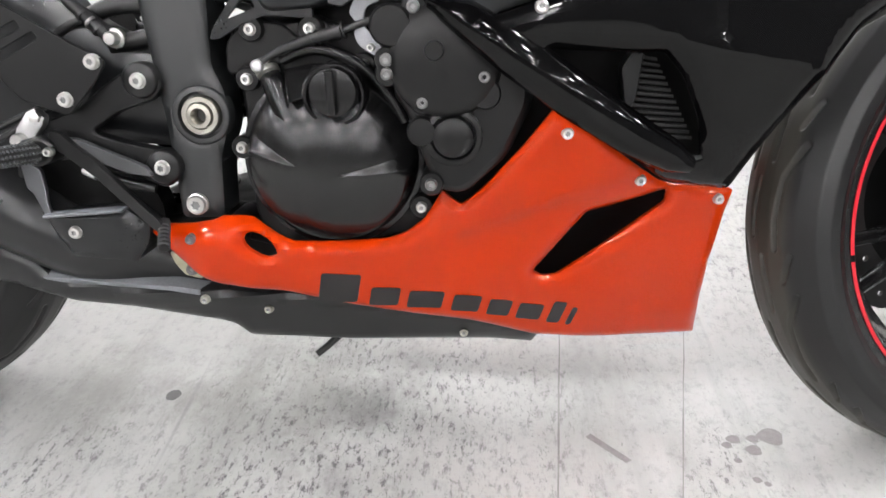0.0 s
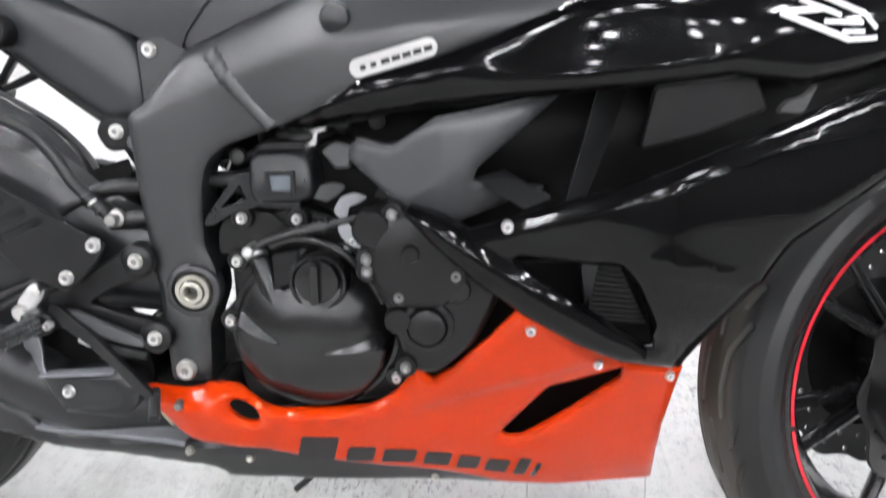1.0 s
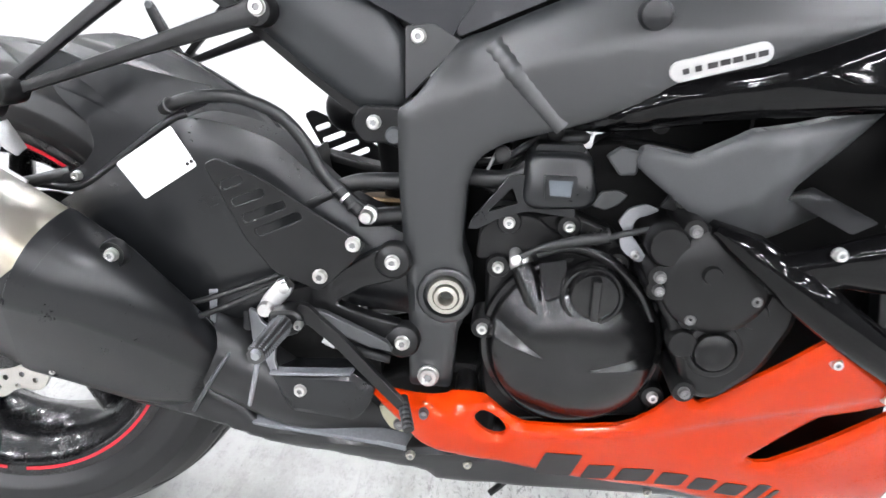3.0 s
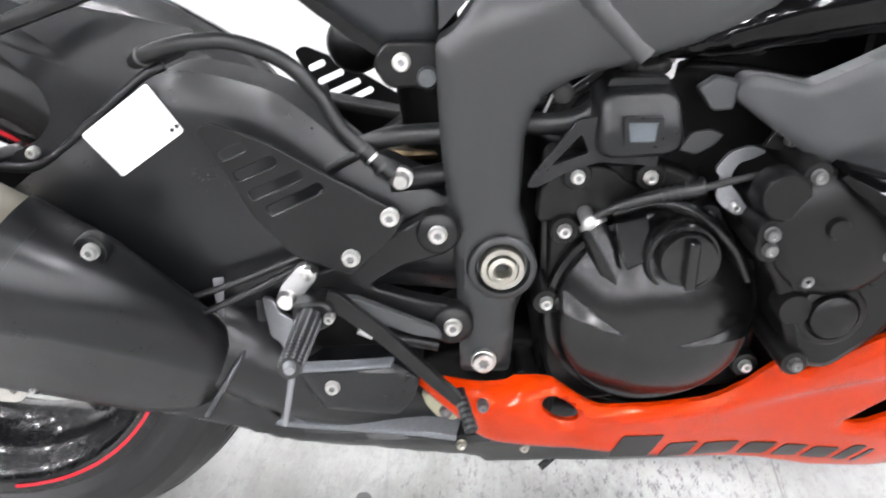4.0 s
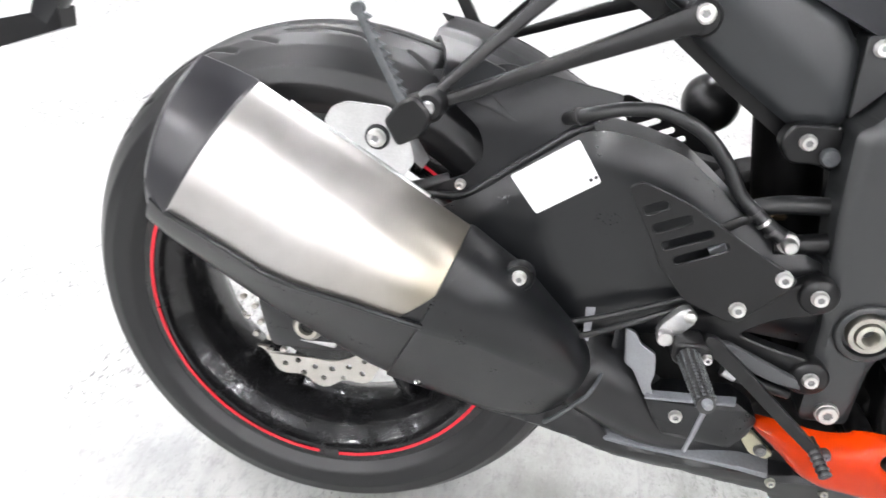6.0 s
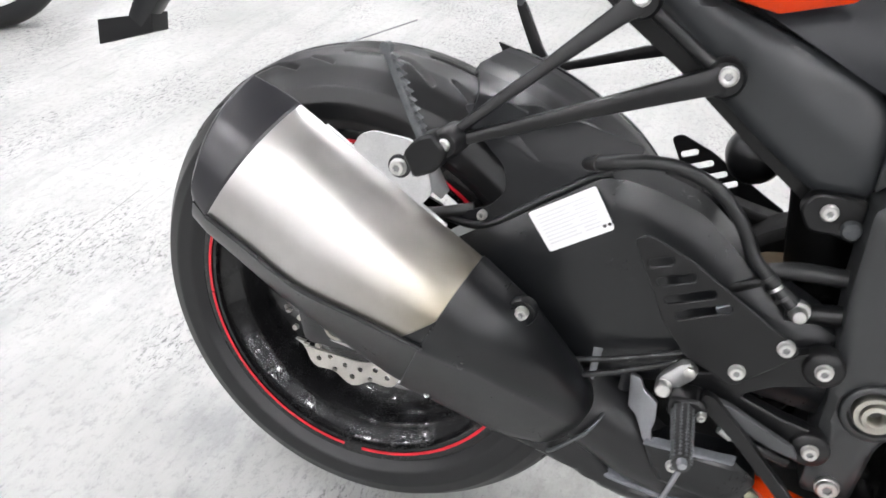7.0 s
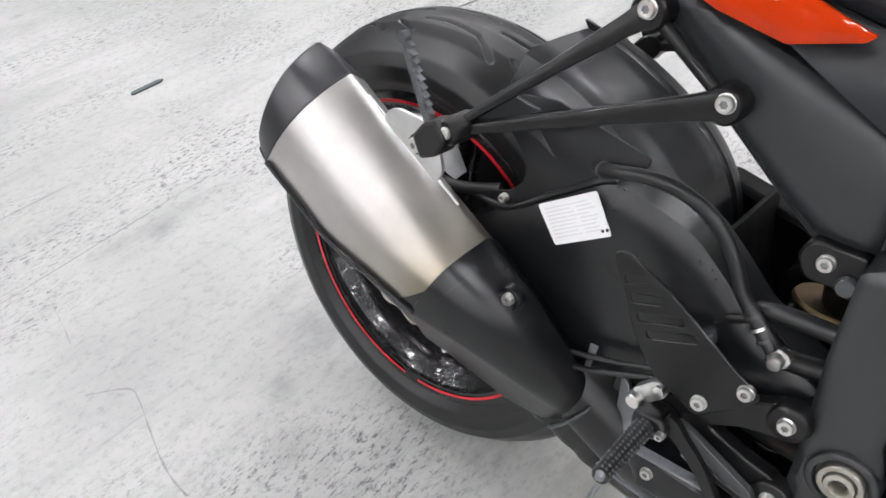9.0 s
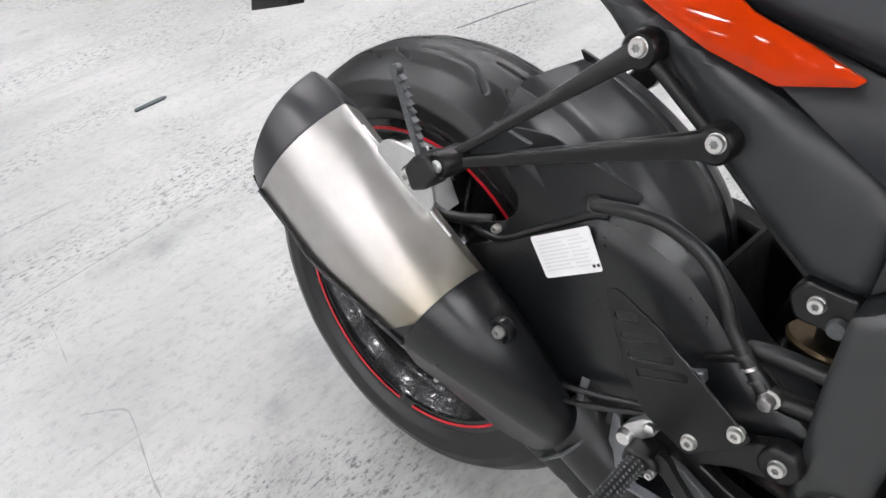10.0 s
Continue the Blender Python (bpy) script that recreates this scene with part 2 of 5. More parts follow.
def loft(sections, caps=True):
    """Skin closed rings that have equal counts of points."""
    bm = bmesh.new()
    rings = [[bm.verts.new(p) for p in s] for s in sections]
    n = len(rings[0])
    for a, b in zip(rings, rings[1:]):
        for k in range(n):
            bm.faces.new((a[k], a[(k + 1) % n], b[(k + 1) % n], b[k]))
    if caps:
        bm.faces.new(rings[0][::-1])
        bm.faces.new(rings[-1])
    return bm


def bar(pts, high, deep, edge=0.003, bm=None):
    """A cast bar along pts, with a height across it and a depth along y at each point, and rounded edges."""
    path = [Vector(p) for p in pts]
    bm = bm or bmesh.new()
    rings = []
    for i, p in enumerate(path):
        d = (path[min(i + 1, len(path) - 1)] - path[max(i - 1, 0)]).normalized()
        up = d.cross(Vector((0, 1, 0))).normalized()
        out = up.cross(d)
        h, w = high[i] / 2, deep[i] / 2
        rings.append([bm.verts.new(p + up * q.x + out * q.y) for q in rnd([(-h, -w), (h, -w), (h, w), (-h, w)], min(edge, h * 0.7, w * 0.7), 2)])
    n = len(rings[0])
    for a, b in zip(rings, rings[1:]):
        for k in range(n):
            bm.faces.new((a[k], a[(k + 1) % n], b[(k + 1) % n], b[k]))
    bm.faces.new(rings[0][::-1])
    bm.faces.new(rings[-1])
    return bm


def coil(p0, p1, radius, wire, turns, n=10):
    """A wire spring round the line from p0 to p1."""
    p0, p1 = Vector(p0), Vector(p1)
    d = (p1 - p0).normalized()
    a = d.cross(Vector((0, 1, 0.01))).normalized()
    b = d.cross(a)
    steps = int(turns * 16)
    return tube([p0 + (p1 - p0) * (i / steps) + a * (radius * math.cos(i * math.pi / 8)) + b * (radius * math.sin(i * math.pi / 8)) for i in range(steps + 1)], wire, n, 1)


BOLTS = {}


def bolt(x, y, z, parent, r=0.0075, label="", name="bolt", metal=None):
    """A button-head bolt with a hexagon socket, its head towards the bike's right side."""
    r = round(r * 0.84, 5)
    metal = metal or ZINC
    if (r, metal.name) not in BOLTS:
        bm = lathe([(r * 1.03, 0.004), (r * 1.03, -0.0004), (r * 0.93, -0.0008), (r * 0.91, -0.0030), (r * 0.82, -0.0044), (r * 0.62, -0.0047), (r * 0.44, -0.0044), (r * 0.38, -0.0040), (r * 0.36, -0.0024)], n=24, hexed=2)
        me = bpy.data.meshes.new("bolt")
        bmesh.ops.recalc_face_normals(bm, faces=bm.faces[:])
        for fc in bm.faces:
            fc.smooth = True
        bm.to_mesh(me)
        bm.free()
        me.materials.append(metal)
        me.materials.append(SOCKET)
        me.polygons[len(me.polygons) - 1].material_index = 1
        for p in me.polygons:
            c = p.center
            if math.hypot(c.x, c.z) < r * 0.395 and c.y > -0.0058:
                p.material_index = 1
        me.set_sharp_from_angle(angle=radians(40))
        BOLTS[r, metal.name] = me
    ob = new(name, BOLTS[r, metal.name])
    ob.location = (x, y, z)
    ob.rotation_euler = (0, (x * 7919 + z * 104729) % 6.28, 0)
    ob.parent = parent
    if label:
        ob["label"] = label
    return ob


def interp(v, xs, ys):
    return float(np.interp(v, xs, ys))


def smooth(v, xs, ys):
    """A smooth curve through the given values."""
    if v <= xs[0]:
        return ys[0] + (v - xs[0]) * (ys[1] - ys[0]) / (xs[1] - xs[0])
    if v >= xs[-1]:
        return ys[-1] + (v - xs[-1]) * (ys[-1] - ys[-2]) / (xs[-1] - xs[-2])
    i = int(np.searchsorted(xs, v)) - 1
    slope = [(ys[min(k + 1, len(xs) - 1)] - ys[max(k - 1, 0)]) / (xs[min(k + 1, len(xs) - 1)] - xs[max(k - 1, 0)]) for k in (i, i + 1)]
    h = xs[i + 1] - xs[i]
    t = (v - xs[i]) / h
    return (2 * t ** 3 - 3 * t * t + 1) * ys[i] + (t ** 3 - 2 * t * t + t) * h * slope[0] + (3 * t * t - 2 * t ** 3) * ys[i + 1] + (t ** 3 - t * t) * h * slope[1]


def soft(v, w=0.03):
    """Zero below nought and v above it, with a rounded knee."""
    return 0.0 if v <= -w else v if v >= w else (v + w) ** 2 / (4 * w)


# ---- the showroom ----
def floor_material():
    m = bpy.data.materials.new("worn_pale_floor")
    m.use_nodes = True
    nt = m.node_tree
    L = nt.links
    b = nt.nodes["Principled BSDF"]
    tc = nt.nodes.new("ShaderNodeTexCoord")

    def noise_at(scale, detail, stretch=(1, 1, 1), turn=0.0, rough=0.6):
        mp = nt.nodes.new("ShaderNodeMapping")
        mp.inputs["Scale"].default_value = stretch
        mp.inputs["Rotation"].default_value = (0, 0, radians(turn))
        L.new(tc.outputs["Object"], mp.inputs["Vector"])
        n = nt.nodes.new("ShaderNodeTexNoise")
        n.inputs["Scale"].default_value = scale
        n.inputs["Detail"].default_value = detail
        n.inputs["Roughness"].default_value = rough
        L.new(mp.outputs[0], n.inputs["Vector"])
        return n.outputs["Fac"]

    def ramp(v, a, c):
        r = nt.nodes.new("ShaderNodeMapRange")
        r.interpolation_type = "SMOOTHSTEP"
        r.inputs["From Min"].default_value, r.inputs["From Max"].default_value = a, c
        L.new(v, r.inputs["Value"])
        return r.outputs[0]

    def mix(fac, a, c, mode="MIX"):
        x = nt.nodes.new("ShaderNodeMix")
        x.data_type, x.blend_type = "RGBA", mode
        if isinstance(fac, float):
            x.inputs[0].default_value = fac
        else:
            L.new(fac, x.inputs[0])
        for s, v in ((6, a), (7, c)):
            if isinstance(v, tuple):
                x.inputs[s].default_value = (*v, 1)
            else:
                L.new(v, x.inputs[s])
        return x.outputs[2]

    def times(a, c):
        x = nt.nodes.new("ShaderNodeMath")
        x.operation = "MULTIPLY"
        L.new(a, x.inputs[0])
        if isinstance(c, float):
            x.inputs[1].default_value = c
        else:
            L.new(c, x.inputs[1])
        return x.outputs[0]

    base = mix(ramp(noise_at(1.3, 5), 0.35, 0.7), (0.372, 0.375, 0.363), (0.471, 0.474, 0.465))
    # brushed streaks and soft grey smears
    streak = ramp(noise_at(12, 9, (1, 0.10, 1), 1, 0.75), 0.47, 0.66)
    base = mix(times(streak, 0.36), base, (0.260, 0.264, 0.257))
    smear = ramp(noise_at(3.0, 7, (1, 0.4, 1), -3, 0.62), 0.50, 0.72)
    base = mix(times(smear, 0.45), base, (0.248, 0.254, 0.245))
    # fine mottling everywhere
    mottle = ramp(noise_at(60, 9, (1, 0.65, 1), 0, 0.80), 0.49, 0.64)
    base = mix(times(mottle, 0.40), base, (0.186, 0.189, 0.186))
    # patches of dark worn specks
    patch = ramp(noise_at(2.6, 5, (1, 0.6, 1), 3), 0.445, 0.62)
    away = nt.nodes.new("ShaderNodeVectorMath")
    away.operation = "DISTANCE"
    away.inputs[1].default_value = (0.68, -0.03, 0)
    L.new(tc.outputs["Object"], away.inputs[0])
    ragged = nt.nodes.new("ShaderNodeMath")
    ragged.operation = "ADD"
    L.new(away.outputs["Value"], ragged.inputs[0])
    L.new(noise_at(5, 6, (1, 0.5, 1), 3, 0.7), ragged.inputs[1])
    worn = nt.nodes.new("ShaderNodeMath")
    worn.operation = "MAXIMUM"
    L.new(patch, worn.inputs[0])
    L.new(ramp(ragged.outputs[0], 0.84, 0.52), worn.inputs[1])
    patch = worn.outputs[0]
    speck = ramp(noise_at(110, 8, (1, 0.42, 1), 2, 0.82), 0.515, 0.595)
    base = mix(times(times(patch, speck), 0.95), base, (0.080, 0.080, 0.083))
    few = ramp(noise_at(130, 4, (1, 0.5, 1), -4, 0.7), 0.635, 0.70)
    base = mix(times(few, 0.55), base, (0.124, 0.124, 0.130))
    smudge = ramp(noise_at(7, 6, (1, 0.5, 1), 25, 0.7), 0.63, 0.74)
    base = mix(times(smudge, 0.6), base, (0.167, 0.171, 0.174))
    # soft dirt; the wider blots under the bike also paint in its shade
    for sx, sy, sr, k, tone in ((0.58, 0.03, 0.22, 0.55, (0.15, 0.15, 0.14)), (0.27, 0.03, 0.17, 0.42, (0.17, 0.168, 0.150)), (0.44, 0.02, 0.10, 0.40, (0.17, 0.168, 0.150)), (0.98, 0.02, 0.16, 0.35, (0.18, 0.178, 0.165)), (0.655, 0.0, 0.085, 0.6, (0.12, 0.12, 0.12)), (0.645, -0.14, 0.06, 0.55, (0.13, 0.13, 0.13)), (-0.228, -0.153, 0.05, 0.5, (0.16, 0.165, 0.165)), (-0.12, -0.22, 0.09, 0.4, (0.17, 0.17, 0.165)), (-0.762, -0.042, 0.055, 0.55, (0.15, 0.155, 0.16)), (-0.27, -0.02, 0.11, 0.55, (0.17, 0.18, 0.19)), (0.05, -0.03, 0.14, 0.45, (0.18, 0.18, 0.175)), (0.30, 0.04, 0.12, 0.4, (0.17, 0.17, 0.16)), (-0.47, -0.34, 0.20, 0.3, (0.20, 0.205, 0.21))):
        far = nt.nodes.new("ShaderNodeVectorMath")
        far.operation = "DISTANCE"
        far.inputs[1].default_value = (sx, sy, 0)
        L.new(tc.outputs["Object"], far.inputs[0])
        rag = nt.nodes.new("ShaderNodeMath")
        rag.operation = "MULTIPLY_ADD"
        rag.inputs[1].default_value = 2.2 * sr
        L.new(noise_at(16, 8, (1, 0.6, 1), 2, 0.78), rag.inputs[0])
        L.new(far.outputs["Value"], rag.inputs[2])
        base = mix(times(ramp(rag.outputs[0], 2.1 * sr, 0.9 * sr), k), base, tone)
    for turn, scale in ((38, 42), (-62, 55), (3, 60)):
        scratch = ramp(noise_at(scale, 2, (1, 0.03, 1), turn, 0.5), 0.69, 0.75)
        base = mix(times(times(scratch, ramp(noise_at(4, 3), 0.42, 0.62)), 0.5), base, (0.174, 0.174, 0.180))
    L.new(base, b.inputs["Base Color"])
    rg = nt.nodes.new("ShaderNodeMapRange")
    rg.inputs["To Min"].default_value, rg.inputs["To Max"].default_value = 0.35, 0.6
    L.new(noise_at(6, 4), rg.inputs["Value"])
    L.new(rg.outputs[0], b.inputs["Roughness"])
    bp = nt.nodes.new("ShaderNodeBump")
    bp.inputs["Strength"].default_value, bp.inputs["Distance"].default_value = 0.15, 0.001
    L.new(noise_at(120, 4), bp.inputs["Height"])
    L.new(bp.outputs[0], b.inputs["Normal"])
    return m


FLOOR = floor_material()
WALL = material("grey_wall_paint", (0.12, 0.12, 0.122), 0.7, vary=0.05, scale=3, bump=0.1, fine=150)
CEIL = material("dark_ceiling_board", (0.045, 0.045, 0.045), 0.8, vary=0.03, scale=5, bump=0.1, fine=200)
X0, X1, Y0, Y1, HIGH = -6.0, 7.0, -10.2, 6.6, 3.0
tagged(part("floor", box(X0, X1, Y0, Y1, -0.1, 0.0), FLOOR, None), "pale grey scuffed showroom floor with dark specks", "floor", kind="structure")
tagged(part("ceiling", box(X0, X1, Y0, Y1, HIGH, HIGH + 0.1), CEIL, None), "dark grey showroom ceiling", "ceiling", kind="structure")
STAIN = material("dark_floor_stain", (0.10, 0.10, 0.10), 0.5, vary=0.2, scale=120, bump=0.05)
SCUFF = material("grey_floor_scuff", (0.22, 0.215, 0.21), 0.5, vary=0.2, scale=120, bump=0.05)
floor_ob = scene.objects["floor"]


def blot(x, y, rx, ry, mat, turn=0.0, n=22):
    bm = bmesh.new()
    vs = []
    for i in range(n):
        a = 2 * math.pi * i / n
        k = 1 + 0.22 * noise.noise(Vector((x * 9 + math.cos(a) * 1.3, y * 9 + math.sin(a) * 1.3, 0)))
        p = Matrix.Rotation(radians(turn), 2) @ Vector((rx * k * math.cos(a), ry * k * math.sin(a)))
        vs.append(bm.verts.new((x + p.x, y + p.y, 0.0007)))
    bm.faces.new(vs)
    return part("stain", bm, mat, floor_ob)


blot(0.384, 0.012, 0.010, 0.011, STAIN)
for x, y, r in ((1.111, -0.061, 0.008), (1.156, -0.056, 0.015), (1.130, -0.079, 0.009), (1.134, -0.060, 0.007), (1.101, -0.071, 0.006), (1.107, -0.096, 0.0045), (1.120, -0.126, 0.005), (1.130, -0.132, 0.004)):
    blot(x, y, r, r * 0.95, SCUFF)
mark = bmesh.new()
mark.faces.new([mark.verts.new(p) for p in ((0.934, -0.060, 0.0007), (0.941, -0.054, 0.0007), (0.984, -0.098, 0.0007), (0.977, -0.103, 0.0007))])
part("stain", mark, SCUFF, floor_ob)
# worn butt joints between the floor sheets
JOINT = material("dirty_floor_joint", (0.23, 0.23, 0.222), 0.6, vary=0.35, scale=25, bump=0.05)
for xa, ya, xb, yb, wide in ((0.872, -0.42, 1.02, 1.40, 0.0016), (0.985, -0.36, 1.39, 1.45, 0.0012), (-0.800, -0.66, -0.872, 0.52, 0.0015)):
    bm = bmesh.new()
    rail = []
    for i in range(41):
        t = i / 40
        x, y = xa + (xb - xa) * t, ya + (yb - ya) * t
        w = wide * (0.55 + 0.9 * abs(noise.noise(Vector((x * 3, y * 9, 4.0)))))
        x += 0.0012 * noise.noise(Vector((x, y * 14, 1.0)))
        rail.append((bm.verts.new((x - w, y, 0.0005)), bm.verts.new((x + w, y, 0.0005))))
    for p, q in zip(rail, rail[1:]):
        bm.faces.new((p[0], p[1], q[1], q[0]))
    part("floor_joint", bm, JOINT, floor_ob)
# curved scrape marks
SCRAPE = material("dull_floor_scrape", (0.27, 0.27, 0.265), 0.55, vary=0.4, scale=60, bump=0.05)
for path, wide in (([(-0.473, -0.379), (-0.428, -0.325), (-0.392, -0.326), (-0.332, -0.344), (-0.265, -0.364), (-0.217, -0.373), (-0.169, -0.375)], 0.0026), ([(-0.76, -0.307), (-0.669, -0.324), (-0.597, -0.341)], 0.0016)):
    bm = bmesh.new()
    pts = spline([Vector((x, y, 0.0006)) for x, y in path], 10)
    rail = []
    for p, q in zip(pts, pts[1:]):
        d = (q - p).normalized()
        w = wide * (0.25 + 1.5 * abs(noise.noise(p * 22)))
        rail.append((bm.verts.new(p + Vector((-d.y, d.x, 0)) * w), bm.verts.new(p - Vector((-d.y, d.x, 0)) * w)))
    for p, q in zip(rail, rail[1:]):
        bm.faces.new((p[0], p[1], q[1], q[0]))
    part("floor_scrape", bm, SCRAPE, floor_ob)
scrap = part("scrap", panel([rnd([(-0.050, -0.008), (0.040, -0.008), (0.052, 0.0), (0.040, 0.008), (-0.045, 0.008), (-0.052, 0.0)], 0.002)], 0.0, 0.005), material("blue_grey_scrap_plastic", (0.045, 0.06, 0.065), 0.5), None, bevel=0.001)
scrap.matrix_basis = pose(-1.355, 0.278, 0.0055, -90, 0, 91)
tagged(scrap, "small blue-grey plastic scrap lying on the floor", "scrap")
strip = part("floor_strip", tube([(-0.985, 1.17, 0.003), (-0.91, 1.505, 0.003), (-0.751, 1.93, 0.003)], 0.0032, 8, 4), material("dull_grey_wire", (0.30, 0.30, 0.30), 0.5), None)
tagged(strip, "thin grey wire lying on the pale floor", "wire")
for nm, a in (("wall_north", (X0, X1, Y1, Y1 + 0.15)), ("wall_south", (X0, X1, Y0 - 0.15, Y0)), ("wall_east", (X1, X1 + 0.15, Y0, Y1)), ("wall_west", (X0 - 0.15, X0, Y0, Y1))):
    tagged(part(nm, box(*a, 0, HIGH), WALL, None), "plain grey painted showroom wall", "wall", kind="structure")

GLOW = bpy.data.materials.new("lamp_diffuser_glow")
GLOW.use_nodes = True
gb = GLOW.node_tree.nodes["Principled BSDF"]
gb.inputs["Emission Color"].default_value = (1.0, 0.985, 1.0, 1)
gb.inputs["Emission Strength"].default_value = PANEL_GLOW
lamp = new("ceiling_lamp")
tagged(lamp, "white ceiling lamp with a glowing diffuser panel", "ceiling lamp", "ceiling lamps")
part("housing", box(-0.26, 0.26, -0.12, 0.12, -0.05, 0.0), PAPER, lamp, bevel=0.004)
part("diffuser", box(-0.22, 0.22, -0.085, 0.085, -0.058, -0.05), GLOW, lamp, "glowing white diffuser panel")
lamp.matrix_basis = pose(-5.0, -9.3, HIGH, 0, 0, 90)
for i in range(7):
    for j in range(9):
        if (i or j) and not (i == 3 and j == 5):
            copy_thing(lamp, pose(-5.0 + 1.8 * i, -9.3 + 1.8 * j, HIGH, 0, 0, 90))

# ---- the motorcycle: x forward from the rear axle, y to its left, z up; it leans on its side stand ----
bike = new("motorcycle")
bike.matrix_basis = pose(0, 0, 0.0015, -10.41, 0, 0)
tagged(bike, "black and red sports motorcycle leaning on its side stand", "motorcycle")
AX, FX, FZ = 0.315, 1.425, 0.290


# rear and front wheel
def tyre_mesh(cx, cz, radius, half, rim_r, phase, slashes, rubber):
    """A road tyre with cut tread grooves."""
    prof = []
    for u in np.linspace(-1, 1, 141):
        a = abs(u)
        y = half * math.copysign(interp(a, [0, 0.55, 0.72, 0.84, 0.93, 1.0], [0, 0.66, 0.92, 1.0, 0.97, 0.84]), u)
        drop = interp(a, [0, 0.2, 0.4, 0.55, 0.72, 0.84, 0.93, 1.0], [0, 0.025, 0.10, 0.21, 0.42, 0.62, 0.83, 1.0])
        prof.append((radius - drop * (radius - rim_r), y, a))
    n = 900
    me_v, me_f = [], []
    period = 2 * math.pi / 11
    for j, (r, y, a) in enumerate(prof):
        th = np.arange(n) * 2 * math.pi / n
        cut = np.zeros(n)
        if 0.03 < a < 0.7:
            for pts, width in slashes:
                for sgn, shift in ((1, 0.0), (-1, 0.5)):
                    loc_t = ((th - phase) / period + shift) % 1.0
                    for (t0, y0), (t1, y1) in zip(pts, pts[1:]):
                        for wrap in (-1, 0, 1):
                            px, py = (loc_t + wrap) * period * radius, sgn * y
                            ax, ay, bx, by = t0 * period * radius, y0 * half, t1 * period * radius, y1 * half
                            dx, dy = bx - ax, by - ay
                            k = np.clip(((px - ax) * dx + (py - ay) * dy) / (dx * dx + dy * dy), 0, 1)
                            d = np.hypot(px - ax - k * dx, py - ay - k * dy)
                            cut = np.maximum(cut, np.clip((width - d) / 0.0022 + 0.3, 0, 1))
        rr = r - 0.005 * cut
        for i in range(n):
            me_v.append((cx + rr[i] * math.cos(th[i]), y, cz + rr[i] * math.sin(th[i])))
    for j in range(len(prof) - 1):
        for i in range(n):
            k = (i + 1) % n
            me_f.append((j * n + i, j * n + k, (j + 1) * n + k, (j + 1) * n + i))
    me = bpy.data.meshes.new("tyre")
    me.from_pydata(me_v, [], me_f)
    me.materials.append(rubber)
    for p in me.polygons:
        p.use_smooth = True
    me.update()
    return me


SLASH = [([(0.05, 0.08), (0.22, 0.12), (0.42, 0.14)], 0.0024), ([(0.30, 0.62), (0.52, 0.40), (0.80, 0.34), (0.98, 0.36)], 0.0026), ([(0.02, 0.60), (0.20, 0.46)], 0.0020)]


def wheel(name, cx, cz, radius, half, width, spokes, label, phase, rubber, stout):
    """Rim barrel; the hub, spokes, tyre, tape and discs are its parts."""
    w = width / 2
    bm = bmesh.new()
    prof = [(0.206, w - 0.004), (0.226, w), (0.226, w - 0.006), (0.216, w - 0.016), (0.200, w - 0.03), (0.190, 0.0), (0.200, -w + 0.03), (0.216, -w + 0.016), (0.226, -w + 0.006), (0.226, -w), (0.218, -w - 0.002), (0.208, -w + 0.002), (0.206, -w + 0.010), (0.200, -w + 0.016), (0.192, -w + 0.024), (0.184, -w + 0.036), (0.178, -0.008), (0.178, 0.02), (0.186, w - 0.03), (0.204, w - 0.014)]
    rings = []
    n = 96
    for r, y in prof:
        rings.append([bm.verts.new((cx + r * math.cos(2 * math.pi * i / n), y, cz + r * math.sin(2 * math.pi * i / n))) for i in range(n)])
    for a, b in zip(rings, rings[1:] + rings[:1]):
        for i in range(n):
            bm.faces.new((a[i], a[(i + 1) % n], b[(i + 1) % n], b[i]))
    ob = part(name, bm, RIM, bike, label)
    part("hub", lathe([(0.02, -0.06), (0.045, -0.06), (0.05, -0.03), (0.05, 0.03), (0.045, 0.06), (0.02, 0.06)], cx, cz, 32), RIM, ob)
    for s in range(spokes):
        for da in (-0.16, 0.16):
            a = 2 * math.pi * (s + 0.3) / spokes
            p0 = (cx + 0.04 * math.cos(a), 0, cz + 0.04 * math.sin(a))
            p1 = (cx + 0.184 * math.cos(a + da), 0, cz + 0.184 * math.sin(a + da))
            part("spoke", tube([p0, p1], (0.016 * stout, 0.012 * stout), 8, 1, flat=1.3), RIM, ob)
    t = new("tyre", tyre_mesh(cx, cz, radius, half, 0.224, phase, SLASH, rubber))
    t.parent = ob
    t["label"] = "black road tyre with cut tread grooves"
    return ob


rear = wheel("rear_wheel", 0.0, AX, 0.3105, 0.087, 0.15, 5, "gloss black cast rear wheel", 0.3, RUBBER, 1.0)
fw = wheel("front_wheel", 0.0, 0.0, 0.2826, 0.0635, 0.100, 6, "gloss black cast front wheel turned to the left", 0.1, DUSTY_RUBBER, 0.62)
fw.matrix_basis = Matrix.Translation((1.370, -0.033, 0.2718)) @ Matrix.Rotation(radians(15.8), 4, Vector((-math.sin(radians(24)), 0, math.cos(radians(24)))))


